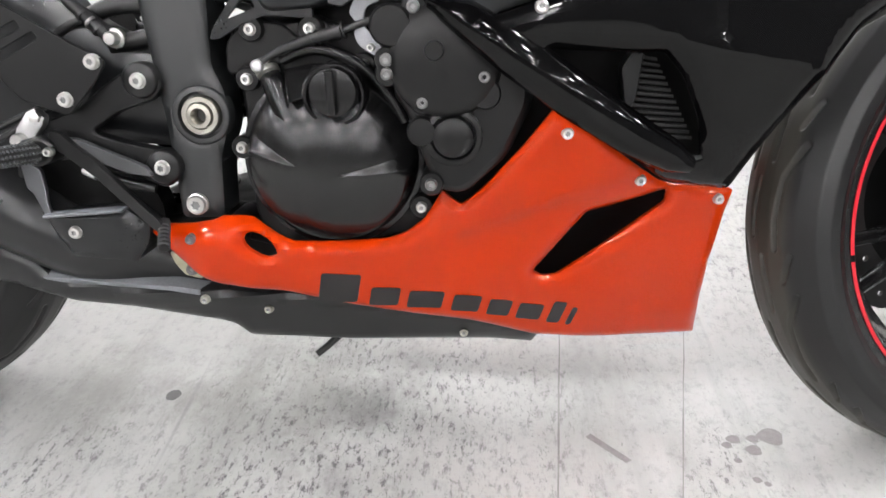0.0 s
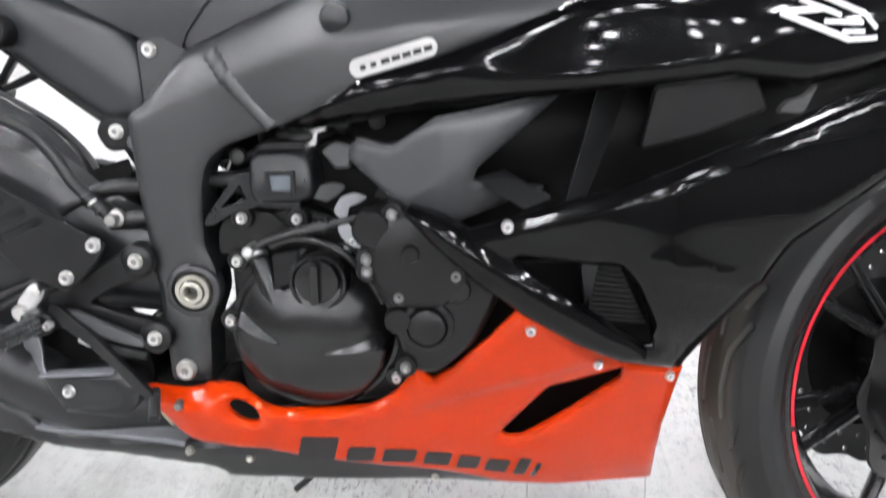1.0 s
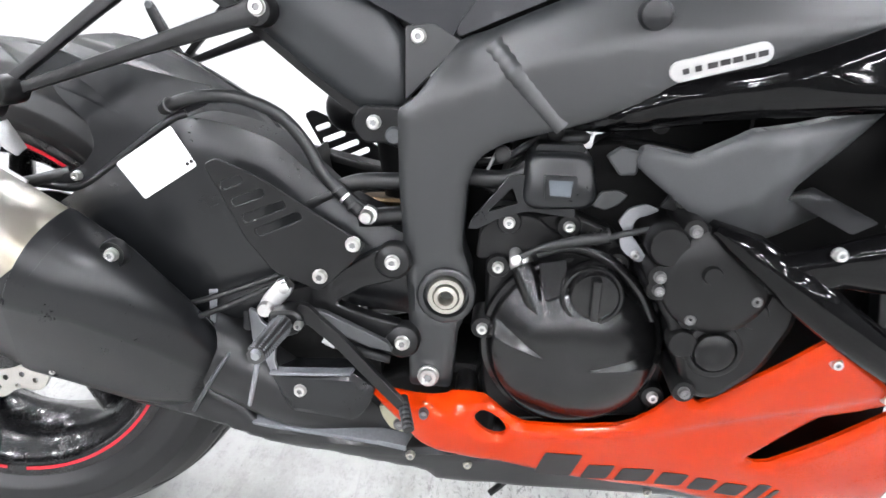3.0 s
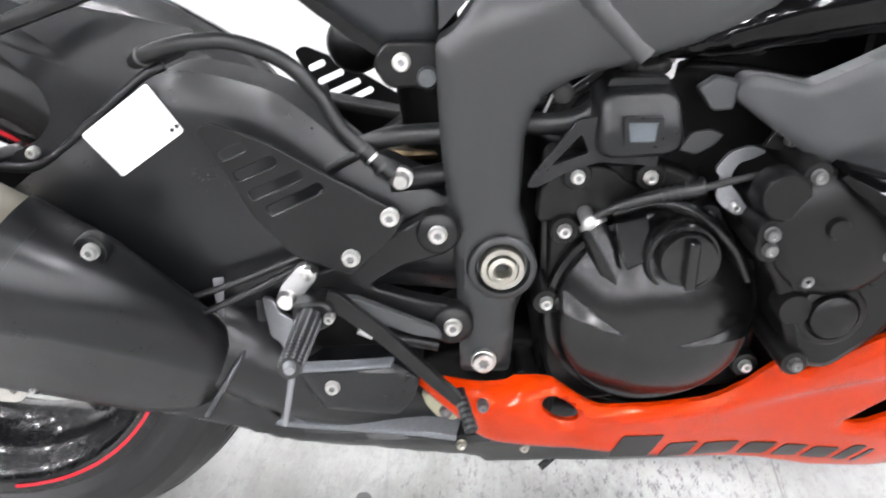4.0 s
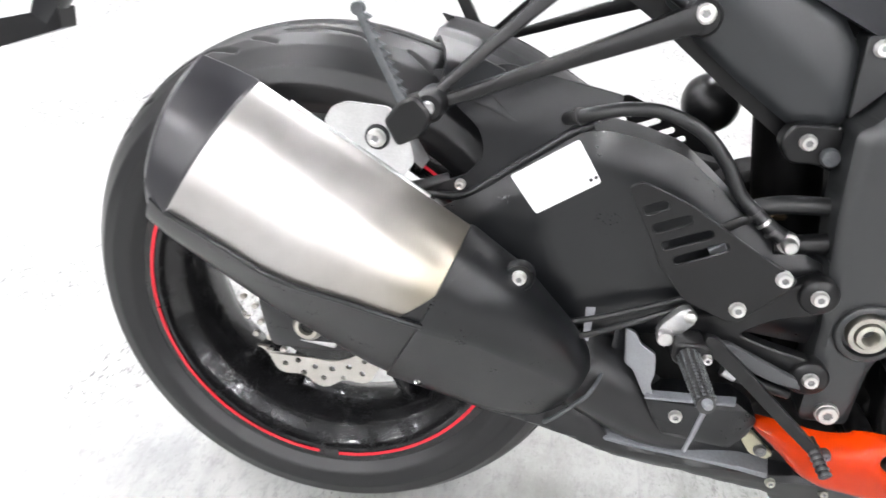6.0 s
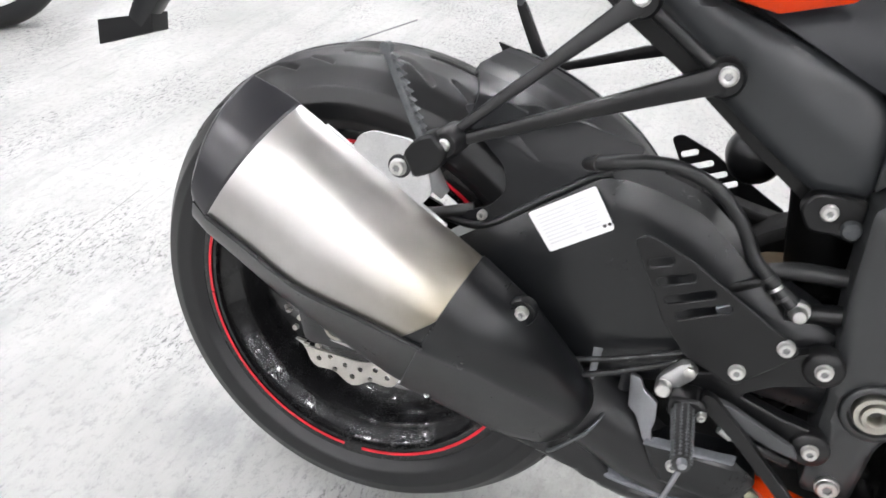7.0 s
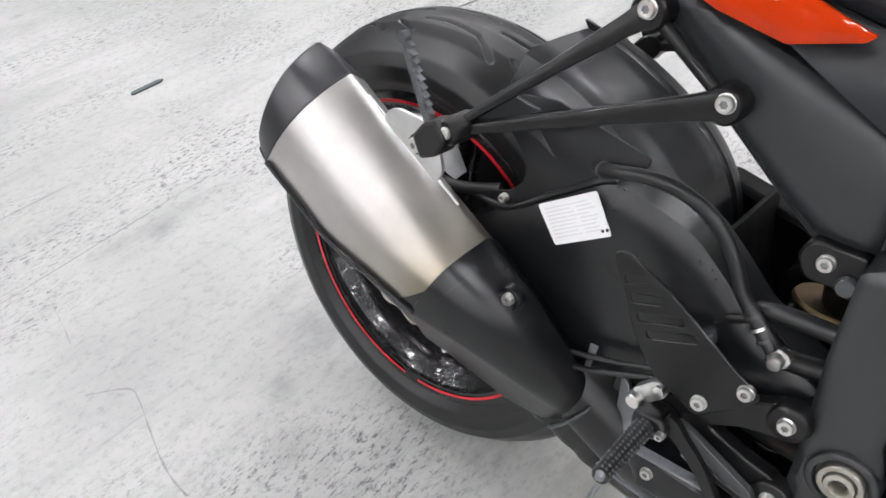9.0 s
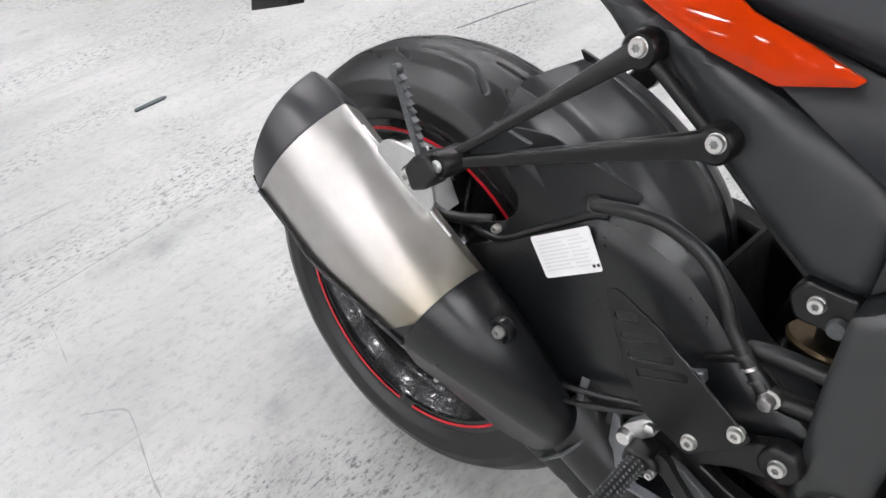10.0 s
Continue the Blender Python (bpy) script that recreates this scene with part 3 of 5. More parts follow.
def rim_tape(parent, cx, cz, y, r, arcs):
    for a0, a1 in arcs:
        n = max(4, int((a1 - a0) / 3))
        bm = bmesh.new()
        rows = []
        for i in range(n + 1):
            a = radians(a0 + (a1 - a0) * i / n)
            rows.append([bm.verts.new((cx + rr * math.cos(a), y + dy, cz + rr * math.sin(a))) for rr, dy in ((r - 0.0019, 0), (r + 0.0019, 0), (r + 0.0019, 0.001), (r - 0.0019, 0.001))])
        for p, q in zip(rows, rows[1:]):
            for k in range(4):
                bm.faces.new((p[k], p[(k + 1) % 4], q[(k + 1) % 4], q[k]))
        part("rim_tape", bm, STRIPE, parent, "thin red tape on the rim edge")


rim_tape(rear, 0.0, AX, -0.0775, 0.2137, [(-171, -93), (-86, 8), (8.5, 98), (98.5, 188.5)])
rim_tape(fw, 0.0, 0.0, -0.0525, 0.2137, [(-170, -82), (-80, 8), (10, 98), (100, 188)])


# brake disc behind the muffler
def disc_loops(cx, cz, r, petals, holes):
    out = []
    for i in range(petals * 8):
        a = 2 * math.pi * i / (petals * 8)
        out.append((cx + (r - 0.005 + 0.005 * math.cos(petals * a)) * math.cos(a), cz + (r - 0.005 + 0.005 * math.cos(petals * a)) * math.sin(a)))
    loops = [out, circle(cx, cz, r * 0.66, 40)]
    for k in range(holes):
        a = 2 * math.pi * k / holes
        rr = r * (0.76 if k % 2 else 0.88)
        loops.append(circle(cx + rr * math.cos(a), cz + rr * math.sin(a), 0.0038, 8))
    return loops


part("brake_disc", panel(disc_loops(0, AX, 0.110, 12, 48), -0.082, 0.005), DISC, rear, "drilled wavy steel brake disc")
part("disc_carrier", lathe([(0.074, -0.080), (0.074, -0.074), (0.060, -0.070), (0.030, -0.066), (0.030, -0.050), (0.020, -0.050)], 0, AX, 40), RIM, rear, "black brake disc carrier")
part("sprocket", lathe([(0.112, 0.064), (0.112, 0.070), (0.105, 0.072), (0.04, 0.074), (0.03, 0.06)], 0, AX, 44), DARK, rear, "dark rear chain sprocket")
fork = part("fork_leg", tube([(1.365, -0.140, 0.26), (1.315, -0.150, 0.45), (1.25, -0.15, 0.74)], (0.026, 0.028), 16, 2), BLACK, bike, "black front fork leg")
part("brake_caliper", panel([rnd([(1.25, 0.27), (1.29, 0.22), (1.335, 0.27), (1.335, 0.36), (1.30, 0.40), (1.26, 0.36)], 0.015)], -0.185, 0.06), BLACK, bike, "black front brake caliper", bevel=0.006)
for sy in (-0.075, 0.072):
    part("brake_disc", panel(disc_loops(0, 0, 0.150, 12, 48), sy, 0.005), FIN, fw, "drilled wavy steel brake disc")
part("disc_carrier", lathe([(0.100, -0.082), (0.100, -0.076), (0.070, -0.070), (0.030, -0.066), (0.030, -0.050), (0.020, -0.050)], 0, 0, 40), RIM, fw, "black brake disc carrier")
part("disc_carrier", lathe([(0.020, 0.050), (0.030, 0.066), (0.098, 0.074), (0.108, 0.080), (0.108, 0.084), (0.020, 0.080)], 0, 0, 40), DARK, fw, "black brake disc carrier")
part("axle_block", panel([rnd([(-0.04, AX - 0.02), (0.03, AX - 0.028), (0.036, AX + 0.012), (-0.03, AX + 0.024)], 0.004)], -0.122, 0.02), ALLOY, rear, "bare alloy axle adjuster block", bevel=0.002)
part("axle_nut", lathe([(0.018, -0.112), (0.018, -0.126), (0.013, -0.132), (0.009, -0.132), (0.009, -0.122)], 0.0, AX, 24), SATIN_STEEL, rear, "bright steel axle nut")


part("front_mudguard", panel([rnd([(1.176, 0.438), (1.203, 0.440), (1.224, 0.461), (1.200, 0.466), (1.188, 0.456)], 0.003)], -0.095, 0.005), RED, bike, "glossy red edge of the front mudguard", bevel=0.001)


# lower fairing
def low_y(x, z):
    w = smooth(z, [0.10, 0.14, 0.17, 0.225, 0.31, 0.41], [0.062, 0.088, 0.108, 0.138, 0.175, 0.222])
    crest = z - (0.300 + (x - 0.85) * 0.38)
    near = smooth(x, [0.45, 0.64, 0.80, 1.1], [1, 1, 0, 0])
    return -w + soft(x - 0.93) * 0.25 + 0.6 * soft(0.53 - x, 0.015) - 0.006 * min(1.0, soft(crest, 0.006) / 0.012) * min(1.0, soft(x - 0.74, 0.03) / 0.05) + near * (0.8 * soft(z - 0.280, 0.011) - 0.026)


red_loop = rnd([(0.461, 0.287), (0.486, 0.292), (0.549, 0.303), (0.553, 0.306), (0.570, 0.3065), (0.587, 0.305), (0.600, 0.296), (0.616, 0.286), (0.628, 0.2815), (0.651, 0.2805), (0.690, 0.2795), (0.722, 0.2800), (0.738, 0.2865), (0.755, 0.299), (0.7685, 0.3195), (0.7755, 0.332), (0.793, 0.3165), (0.813, 0.334), (0.851, 0.379), (0.876, 0.414), (0.887, 0.408), (0.976, 0.338), (0.990, 0.332), (1.056, 0.321), (1.053, 0.294), (1.049, 0.231), (1.051, 0.181), (1.059, 0.120), (0.868, 0.135), (0.802, 0.160), (0.743, 0.176), (0.700, 0.190), (0.650, 0.208), (0.608, 0.2215), (0.577, 0.2245), (0.537, 0.2325), (0.517, 0.241), (0.500, 0.2575), (0.470, 0.280)], 0.004, 3)
slot = rnd([(0.863, 0.233), (0.913, 0.306), (0.988, 0.327), (0.989, 0.312), (0.888, 0.228), (0.873, 0.226)], 0.004, 3)
oval = rnd([(0.574, 0.283), (0.584, 0.2945), (0.606, 0.285), (0.612, 0.267), (0.595, 0.263)], 0.012, 3)
fairing_low = part("lower_fairing", panel([red_loop, slot, oval], low_y, 0.006, 0.006, (0.011, 0.008)), RED, bike, "glossy orange-red lower fairing panel", bevel=0.001)
for x, z in ((0.887, 0.392), (0.958, 0.341), (1.040, 0.313)):
    bolt(x, low_y(x, z) - 0.001, z, fairing_low, 0.0062)
bolt(0.527, low_y(0.527, 0.2870) - 0.001, 0.2870, fairing_low, 0.0062, metal=DULL_ZINC)
# inside of the far half and belly behind the slot
part("lower_fairing", panel([rnd([(0.50, 0.30), (0.70, 0.27), (0.88, 0.40), (1.05, 0.32), (1.04, 0.14), (0.85, 0.15), (0.53, 0.22)], 0.01)], lambda x, z: -low_y(x, z) - 0.006, 0.006, 0.04), RED, bike, "glossy orange-red lower fairing panel")

# backing sheet whose dark colour stands in for the shaded belly
part("belly_backing", panel([rnd([(0.60, 0.20), (0.62, 0.28), (0.74, 0.28), (0.88, 0.38), (1.03, 0.32), (1.03, 0.16), (0.86, 0.16)], 0.01)], -0.06, 0.02), DARK, bike, "dark backing sheet for the shaded belly behind the lower fairing")
# plain marks in place of the maker's lettering
for k, (x, w, h) in enumerate(((0.636, 0.045, 0.036), (0.686, 0.034, 0.024), (0.724, 0.042, 0.023), (0.770, 0.034, 0.023), (0.808, 0.028, 0.023), (0.840, 0.030, 0.023), (0.874, 0.016, 0.032), (0.895, 0.007, 0.027))):
    x += 0.006
    z = 0.2110 - (x - 0.642) * 0.206
    q = [(x, z), (x + w * 0.86, z - w * 0.115), (x + w * 0.86 + h * 0.26, z - w * 0.115 + h), (x + h * 0.26, z + h)]
    part("emblem_bar", panel([rnd(q, 0.003, 2)], lambda x, z: low_y(x, z) - 0.0010, 0.0012, 0.02), DECAL, fairing_low, "black emblem bar")

# belly pan and exhaust chamber cover
def pan_y(x, z):
    return -smooth(x, [0.20, 0.35, 0.50, 0.62, 0.86], [0.128, 0.131, 0.128, 0.112, 0.092]) + 0.75 * soft(0.216 - 0.06 * (x - 0.28) - z, 0.004)


pan = part("belly_cover", panel([rnd([(0.19, 0.272), (0.277, 0.268), (0.318, 0.252), (0.335, 0.2285), (0.40, 0.2205), (0.455, 0.2130), (0.515, 0.2110), (0.640, 0.194), (0.808, 0.158), (0.880, 0.130), (0.868, 0.104), (0.82, 0.112), (0.655, 0.114), (0.605, 0.120), (0.533, 0.130), (0.524, 0.150), (0.513, 0.159), (0.422, 0.184), (0.352, 0.193), (0.300, 0.218), (0.242, 0.231), (0.19, 0.238)], 0.004)], pan_y, 0.05, 0.008, (0.006, 0.005)), PAN_GREY, bike, "dark grey belly cover under the engine", bevel=0.001)
for x, z in ((0.571, 0.180), (0.787, 0.128), (0.508, 0.200)):
    bolt(x, pan_y(x, z) - 0.001, z, pan, 0.0062, metal=SATIN_STEEL)
part("belly_ledge", loft([[(x, -0.1315 + 0.004 * u, z), (x, -0.1290, z + 0.0015), (x + 0.006, -0.098, z + 0.0070 - 0.004 * u), (x + 0.006, -0.098, z - 0.004), (x, -0.1290, z - 0.005)] for x, z, u in ((0.322, 0.2285, 0.5), (0.335, 0.2275, 0), (0.38, 0.2240, 0), (0.43, 0.2200, 0), (0.470, 0.2160, 0.4), (0.503, 0.2105, 1.2))]), PALE_LEDGE, pan, "pale flat top ledge", bevel=0.001)
guard = part("heat_guard", panel([rnd([(0.361, 0.3035), (0.372, 0.279), (0.384, 0.2590), (0.452, 0.2530), (0.466, 0.272), (0.472, 0.292), (0.448, 0.3090)], 0.004)], -0.156, 0.05, 0.012, (0.005, 0.006)), PLASTIC, bike, "dark moulded heat guard over the exhaust", bevel=0.001)
bolt(0.394, -0.156, 0.287, guard, 0.008)

# dark box added to fill the shaded gap between the footrest brackets
part("chamber_fill", loft([[(x, y, z) for x, z in rnd([(0.40, 0.24), (0.60, 0.21), (0.60, 0.30), (0.54, 0.305), (0.46, 0.285), (0.40, 0.29)], 0.025)] for y in (-0.108, 0.10)]), DARK, bike, "dark filler box in place of the chamber under the engine", bevel=0.008)
# muffler: brushed steel body in a black shell
O, AXD, UPD = Vector((-0.10, 0, 0.58)), Vector((0.848, 0, -0.530)), Vector((0.530, 0, 0.848))


GRID = [0.0, 0.03, 0.07, 0.18, 0.30, 0.36, 0.43, 0.475, 0.49]


def muf_at(s, grow=0.0):
    """One closed section across the muffler: ridge, bulge, widest line and lower edge, as depth y and height along the up direction."""
    f = lambda *v: interp(s, GRID, v)
    yb, hb = f(-0.180, -0.186, -0.188, -0.186, -0.182, -0.172, -0.156, -0.142, -0.13), f(0.030, 0.052, 0.061, 0.063, 0.064, 0.056, 0.032, 0.010, -0.01)
    yd, hd = f(-0.236, -0.249, -0.253, -0.255, -0.253, -0.236, -0.200, -0.168, -0.15), f(-0.046, -0.055, -0.063, -0.054, -0.014, 0.000, -0.006, -0.020, -0.03)
    ye, he = f(-0.215, -0.226, -0.230, -0.204, -0.166, -0.155, -0.142, -0.136, -0.13), f(-0.088, -0.100, -0.103, -0.122, -0.140, -0.135, -0.123, -0.103, -0.086)
    bulge = f(0.012, 0.016, 0.018, 0.020, 0.022, 0.018, 0.012, 0.006, 0.002)
    ym, hm = (yb + yd) / 2 - bulge, (hb + hd) / 2 + bulge * 0.7
    yi = min(-0.100, yb + 0.075)
    ctrl = [(yi, (hb + he) / 2 + 0.01, 0.03), (yb + 0.035, hb - 0.024, 0.03), (yb, hb, 0.006), (ym, hm, 0.05), (yd, hd, 0.010), (ye, he, 0.025), (ye + 0.04, he - 0.002, 0.02), (yi, he + 0.03, 0.02)]
    pts = rnd(ctrl, 0.02, 4)
    b, d, c = pts[12], pts[22], Vector((2 * ym - (yb + yd) / 2, 2 * hm - (hb + hd) / 2))
    for i in range(13, 22):
        t = (i - 12) / 10
        pts[i] = b * (1 - t) ** 2 + c * (2 * t * (1 - t)) + d * t * t
    cy, ch = sum(p.x for p in pts) / len(pts), sum(p.y for p in pts) / len(pts)
    k = 1 + grow
    return [O + AXD * s + UPD * (ch + (p.y - ch) * k) + Vector((0, cy + (p.x - cy) * k, 0)) for p in pts]


STEPS = [0.062, 0.07, 0.09, 0.12, 0.15, 0.18, 0.21, 0.24, 0.27, 0.29, 0.31, 0.33]
muffler = part("muffler", loft([muf_at(s) for s in STEPS]), STEEL, bike, "brushed stainless steel muffler can")


def tilted(s, grow, tilt):
    """A section whose outer side lies further forward than its ridge."""
    return [p + AXD * (tilt * (p - O).dot(UPD) / 0.1) for p in muf_at(s, grow)]


part("end_cap", loft([tilted(s, g, t) for s, g, t in ((0.034, -0.40, -0.012), (0.030, -0.34, -0.014), (0.0185, -0.30, -0.022), (0.0170, -0.12, -0.025), (0.0180, -0.09, -0.026), (0.0235, -0.004, -0.026), (0.0260, 0.006, -0.024), (0.046, 0.014, -0.008), (0.066, 0.017, 0.0), (0.069, 0.0, 0.0))]), CAP_BLACK, muffler, "smoked black muffler end cap", bevel=0.0012, angle=20)
part("front_shroud", loft([tilted(s, g, t) for s, g, t in ((0.301, 0.0, -0.014), (0.302, 0.022, -0.014), (0.309, 0.03, -0.013), (0.335, 0.03, -0.007), (0.36, 0.03, 0.0), (0.40, 0.03, 0.0), (0.43, 0.03, 0.0), (0.455, 0.03, 0.0), (0.478, 0.025, 0.0), (0.488, 0.0, 0.0), (0.490, -0.14, 0.0), (0.478, -0.2, 0.0))]), PLASTIC, muffler, "matt black moulded muffler shroud")


def shell_band(s0, s1, grow, k0, k1):
    secs = []
    for i in range(13):
        s = s0 + (s1 - s0) * i / 12
        o, n = muf_at(s, grow)[k0:k1], muf_at(s, -0.02)[k0:k1]
        secs.append(o + n[::-1])
    return loft(secs)


part("lower_shell", shell_band(0.050, 0.325, 0.028, 23, 38), PLASTIC, muffler, "matt black lower muffler shell")
part("corner_patch", loft([[muf_at(0.306 - 0.022 * ((i - 14) / 8) ** 2.5, 0.020)[i], muf_at(0.314, 0.024)[i], muf_at(0.314, -0.01)[i], muf_at(0.306 - 0.022 * ((i - 14) / 8) ** 2.5, -0.01)[i]] for i in range(14, 23)]), PLASTIC, muffler, "rounded black corner of the shroud")
part("trim_strip", tube([muf_at(s, 0.036)[22] for s in (0.07, 0.12, 0.18, 0.24, 0.28, 0.306)], 0.0028, 8, 4), PLASTIC, muffler, "thin black trim strip")
part("weld_seam", tube([muf_at(s, 0.006)[11] for s in (0.100, 0.13, 0.16, 0.19, 0.22, 0.248)], 0.0020, 8, 3), ALLOY, muffler, "bright weld bead beside the bracket")
for bx, by, bz, br in ((0.230, -0.203, 0.441, 0.0095), (0.134, -0.170, 0.296, 0.0055)):
    part("bolt_seat", lathe([(br * 1.45, by + 0.012), (br * 1.45, by + 0.003), (br * 1.3, by + 0.001), (br * 1.15, by + 0.003), (br * 0.6, by + 0.004)], bx, bz, 24), PLASTIC, muffler)
    bolt(bx, by + 0.001, bz, muffler, br * 0.8)
# collector pipe and its cover
part("exhaust_pipe", tube([(0.27, -0.112, 0.325), (0.32, -0.110, 0.293), (0.38, -0.100, 0.258), (0.46, -0.070, 0.230), (0.56, -0.060, 0.215), (0.68, -0.05, 0.20)], (0.047, 0.038), 28, 6), PAN_GREY, bike, "dark grey exhaust collector pipe")

# swingarm with the printed label
def swing_y(x, z):
    return -0.140 + max(0.0, 0.42 - z) * 0.12


swing = part("swingarm", panel([rnd([(0.10, 0.44), (0.154, 0.479), (0.218, 0.522), (0.262, 0.556), (0.287, 0.563), (0.322, 0.558), (0.365, 0.545), (0.399, 0.518), (0.430, 0.490), (0.50, 0.455), (0.54, 0.44), (0.54, 0.365), (0.44, 0.375), (0.30, 0.345), (0.12, 0.285), (-0.05, 0.275), (-0.06, 0.345), (0.04, 0.365)], 0.012)], swing_y, 0.055, 0.010, (0.034, 0.010)), PLASTIC, bike, "black cast swingarm with a smooth side", bevel=0.001)
part("swingarm_leg", panel([rnd([(-0.06, 0.345), (0.15, 0.42), (0.30, 0.50), (0.50, 0.46), (0.52, 0.37), (0.12, 0.285), (-0.05, 0.275)], 0.012)], 0.10, 0.045), DARK, bike, "black left leg of the swingarm", bevel=0.008)
label_pts = [(0.210, 0.515), (0.269, 0.555), (0.293, 0.517), (0.237, 0.480)]
part("warning_label", panel([rnd(label_pts, 0.003)], lambda x, z: swing_y(x, z) - 0.0012, 0.0008), PAPER, swing, "white printed label with small grey text")

au, av = Vector((0.059, 0.040)), Vector((0.0265, -0.036))
for k in range(9):
    for u0, u1 in (((0.08, 0.55), (0.60, 0.90)) if k % 3 else ((0.08, 0.82),)):
        p0 = Vector((0.210, 0.515)) + av * (0.12 + 0.085 * k)
        q = [p0 + au * u0, p0 + au * (u1 - 0.05 * (k % 2)), p0 + au * (u1 - 0.05 * (k % 2)) + av * 0.035, p0 + au * u0 + av * 0.035]
        part("print_line", panel([q], lambda x, z: swing_y(x, z) - 0.0018, 0.0006), PRINT, swing, "grey line of small print")
for u in (0.86, 0.93):
    part("print_mark", panel([circle(*(Vector((0.210, 0.515)) + av * 0.86 + au * u), 0.0018, 8)], lambda x, z: swing_y(x, z) - 0.0018, 0.0006), DECAL, swing, "small dark mark")

# heel guards, right and left
def heel(sign):
    loops = [rnd([(0.314, 0.527), (0.326, 0.534), (0.368, 0.517), (0.439, 0.474), (0.468, 0.458), (0.455, 0.440), (0.423, 0.408), (0.378, 0.425), (0.350, 0.459), (0.339, 0.482)], 0.006)]
    for (xa, za), (xb, zb) in (((0.330, 0.507), (0.350, 0.515)), ((0.340, 0.491), (0.371, 0.504)), ((0.350, 0.476), (0.390, 0.493)), ((0.362, 0.463), (0.405, 0.483))):
        d = Vector((xb - xa, zb - za)).normalized() * 0.004
        n = Vector((-d.y, d.x))
        loops.append(rnd([(xa - n.x, za - n.y), (xb - n.x, zb - n.y), (xb + n.x, zb + n.y), (xa + n.x, za + n.y)], 0.003, 2))
    ob = part("heel_guard", panel(loops, -0.178 if sign < 0 else 0.175, 0.003), BLACK, bike, "matt black slotted heel guard plate", bevel=0.001)
    if sign < 0:
        for x, z in ((0.455, 0.458), (0.423, 0.424)):
            bolt(x, -0.179, z, ob, 0.0085)
    return ob


heel(-1)
heel(1)

# main frame
def frame_y(x, z):
    line = interp(x, [0.49, 0.53, 0.605, 0.695, 0.824, 1.0], [0.578, 0.595, 0.628, 0.652, 0.668, 0.685])
    return -smooth(x, [0.45, 0.56, 0.60, 0.66, 0.72, 0.80, 0.90], [0.156, 0.156, 0.162, 0.180, 0.194, 0.196, 0.190]) + 0.62 * soft(z - line, 0.003) * min(1.0, soft(x - 0.50, 0.02) / 0.05)


spar_loop = rnd([(0.545, 0.645), (0.569, 0.653), (0.625, 0.678), (0.703, 0.709), (0.769, 0.735), (0.93, 0.79), (1.08, 0.855), (1.16, 0.80), (1.10, 0.72), (0.99, 0.69), (0.826, 0.640), (0.780, 0.620), (0.722, 0.603), (0.697, 0.594), (0.641, 0.573), (0.591, 0.556), (0.567, 0.541, 0.02), (0.559, 0.515), (0.556, 0.450), (0.566, 0.426), (0.567, 0.395), (0.555, 0.362), (0.551, 0.300), (0.508, 0.300), (0.505, 0.398), (0.494, 0.507), (0.491, 0.583), (0.506, 0.592)], 0.006, 3)
spar = part("main_frame", panel([spar_loop, circle(0.543, 0.404, 0.021, 24)], frame_y, 0.045, 0.007, (0.009, 0.006)), FRAME_GREY, bike, "satin grey aluminium main frame", bevel=0.001)
part("pivot_boss", lathe([(0.0285, -0.14), (0.0285, -0.1575), (0.027, -0.159), (0.0225, -0.159), (0.0212, -0.152)], 0.543, 0.404, 36), FRAME_GREY, spar)
part("pivot_nut", lathe([(0.0188, -0.140), (0.0188, -0.159), (0.0176, -0.161), (0.0135, -0.161), (0.0130, -0.154), (0.0122, -0.154), (0.0118, -0.164), (0.0080, -0.165), (0.0064, -0.163), (0.0060, -0.146)], 0.543, 0.404, 32), SATIN_STEEL, spar, "bright steel swingarm pivot nut")
bolt(0.528, -0.160, 0.316, spar, 0.0125)
def weld():
    """A run of overlapping weld beads across the spar."""
    bm = bmesh.new()
    rings, n = [], 10
    for i in range(61):
        t = i / 60
        x, z = 0.574 + 0.067 * t, 0.643 - 0.068 * t
        r = (0.0098 - 0.0022 * t) * (1 + 0.10 * math.sin(i * 1.05) * (1 - t))
        c = Vector((x, frame_y(x, z) + 0.0015, z))
        rings.append([bm.verts.new(c + Vector((0.7 * r * math.cos(2 * math.pi * k / n), 0.42 * r * math.sin(2 * math.pi * k / n), 0.7 * r * math.cos(2 * math.pi * k / n)))) for k in range(n)])
    for p, q in zip(rings, rings[1:]):
        for k in range(n):
            bm.faces.new((p[k], p[(k + 1) % n], q[(k + 1) % n], q[k]))
    bm.faces.new(rings[0][::-1])
    bm.faces.new(rings[-1])
    return bm


part("weld_seam", weld(), FRAME_GREY, spar, "painted weld seam")
part("frame_plug", lathe([(0.014, -0.165), (0.014, -0.186), (0.012, -0.189), (0.005, -0.190)], 0.708, 0.672, 24), PLASTIC, spar, "black round rubber plug")
badge_loop = [(0.730 + 0.0088 * math.cos(a) + d * 0.062, 0.629 + 0.0088 * math.sin(a) + d * 0.0175) for d, a0 in ((0, 100), (1, -80)) for a in [radians(a0 + 20 * k) for k in range(10)]]
part("frame_badge", panel([badge_loop], lambda x, z: frame_y(x, z) - 0.004, 0.003), BADGE, spar, "small silver nameplate with dark print", bevel=0.0008)

for k in range(7):
    x = 0.732 + 0.0095 * k
    z = 0.6265 + 0.0027 * k
    w = 0.005 if k < 2 else 0.0075
    part("badge_mark", panel([[(x, z), (x + w, z + w * 0.28), (x + w - 0.001, z + w * 0.28 + 0.0044), (x - 0.001, z + 0.0044)]], lambda x, z: frame_y(x, z) - 0.0046, 0.001), DECAL, spar, "dark mark")

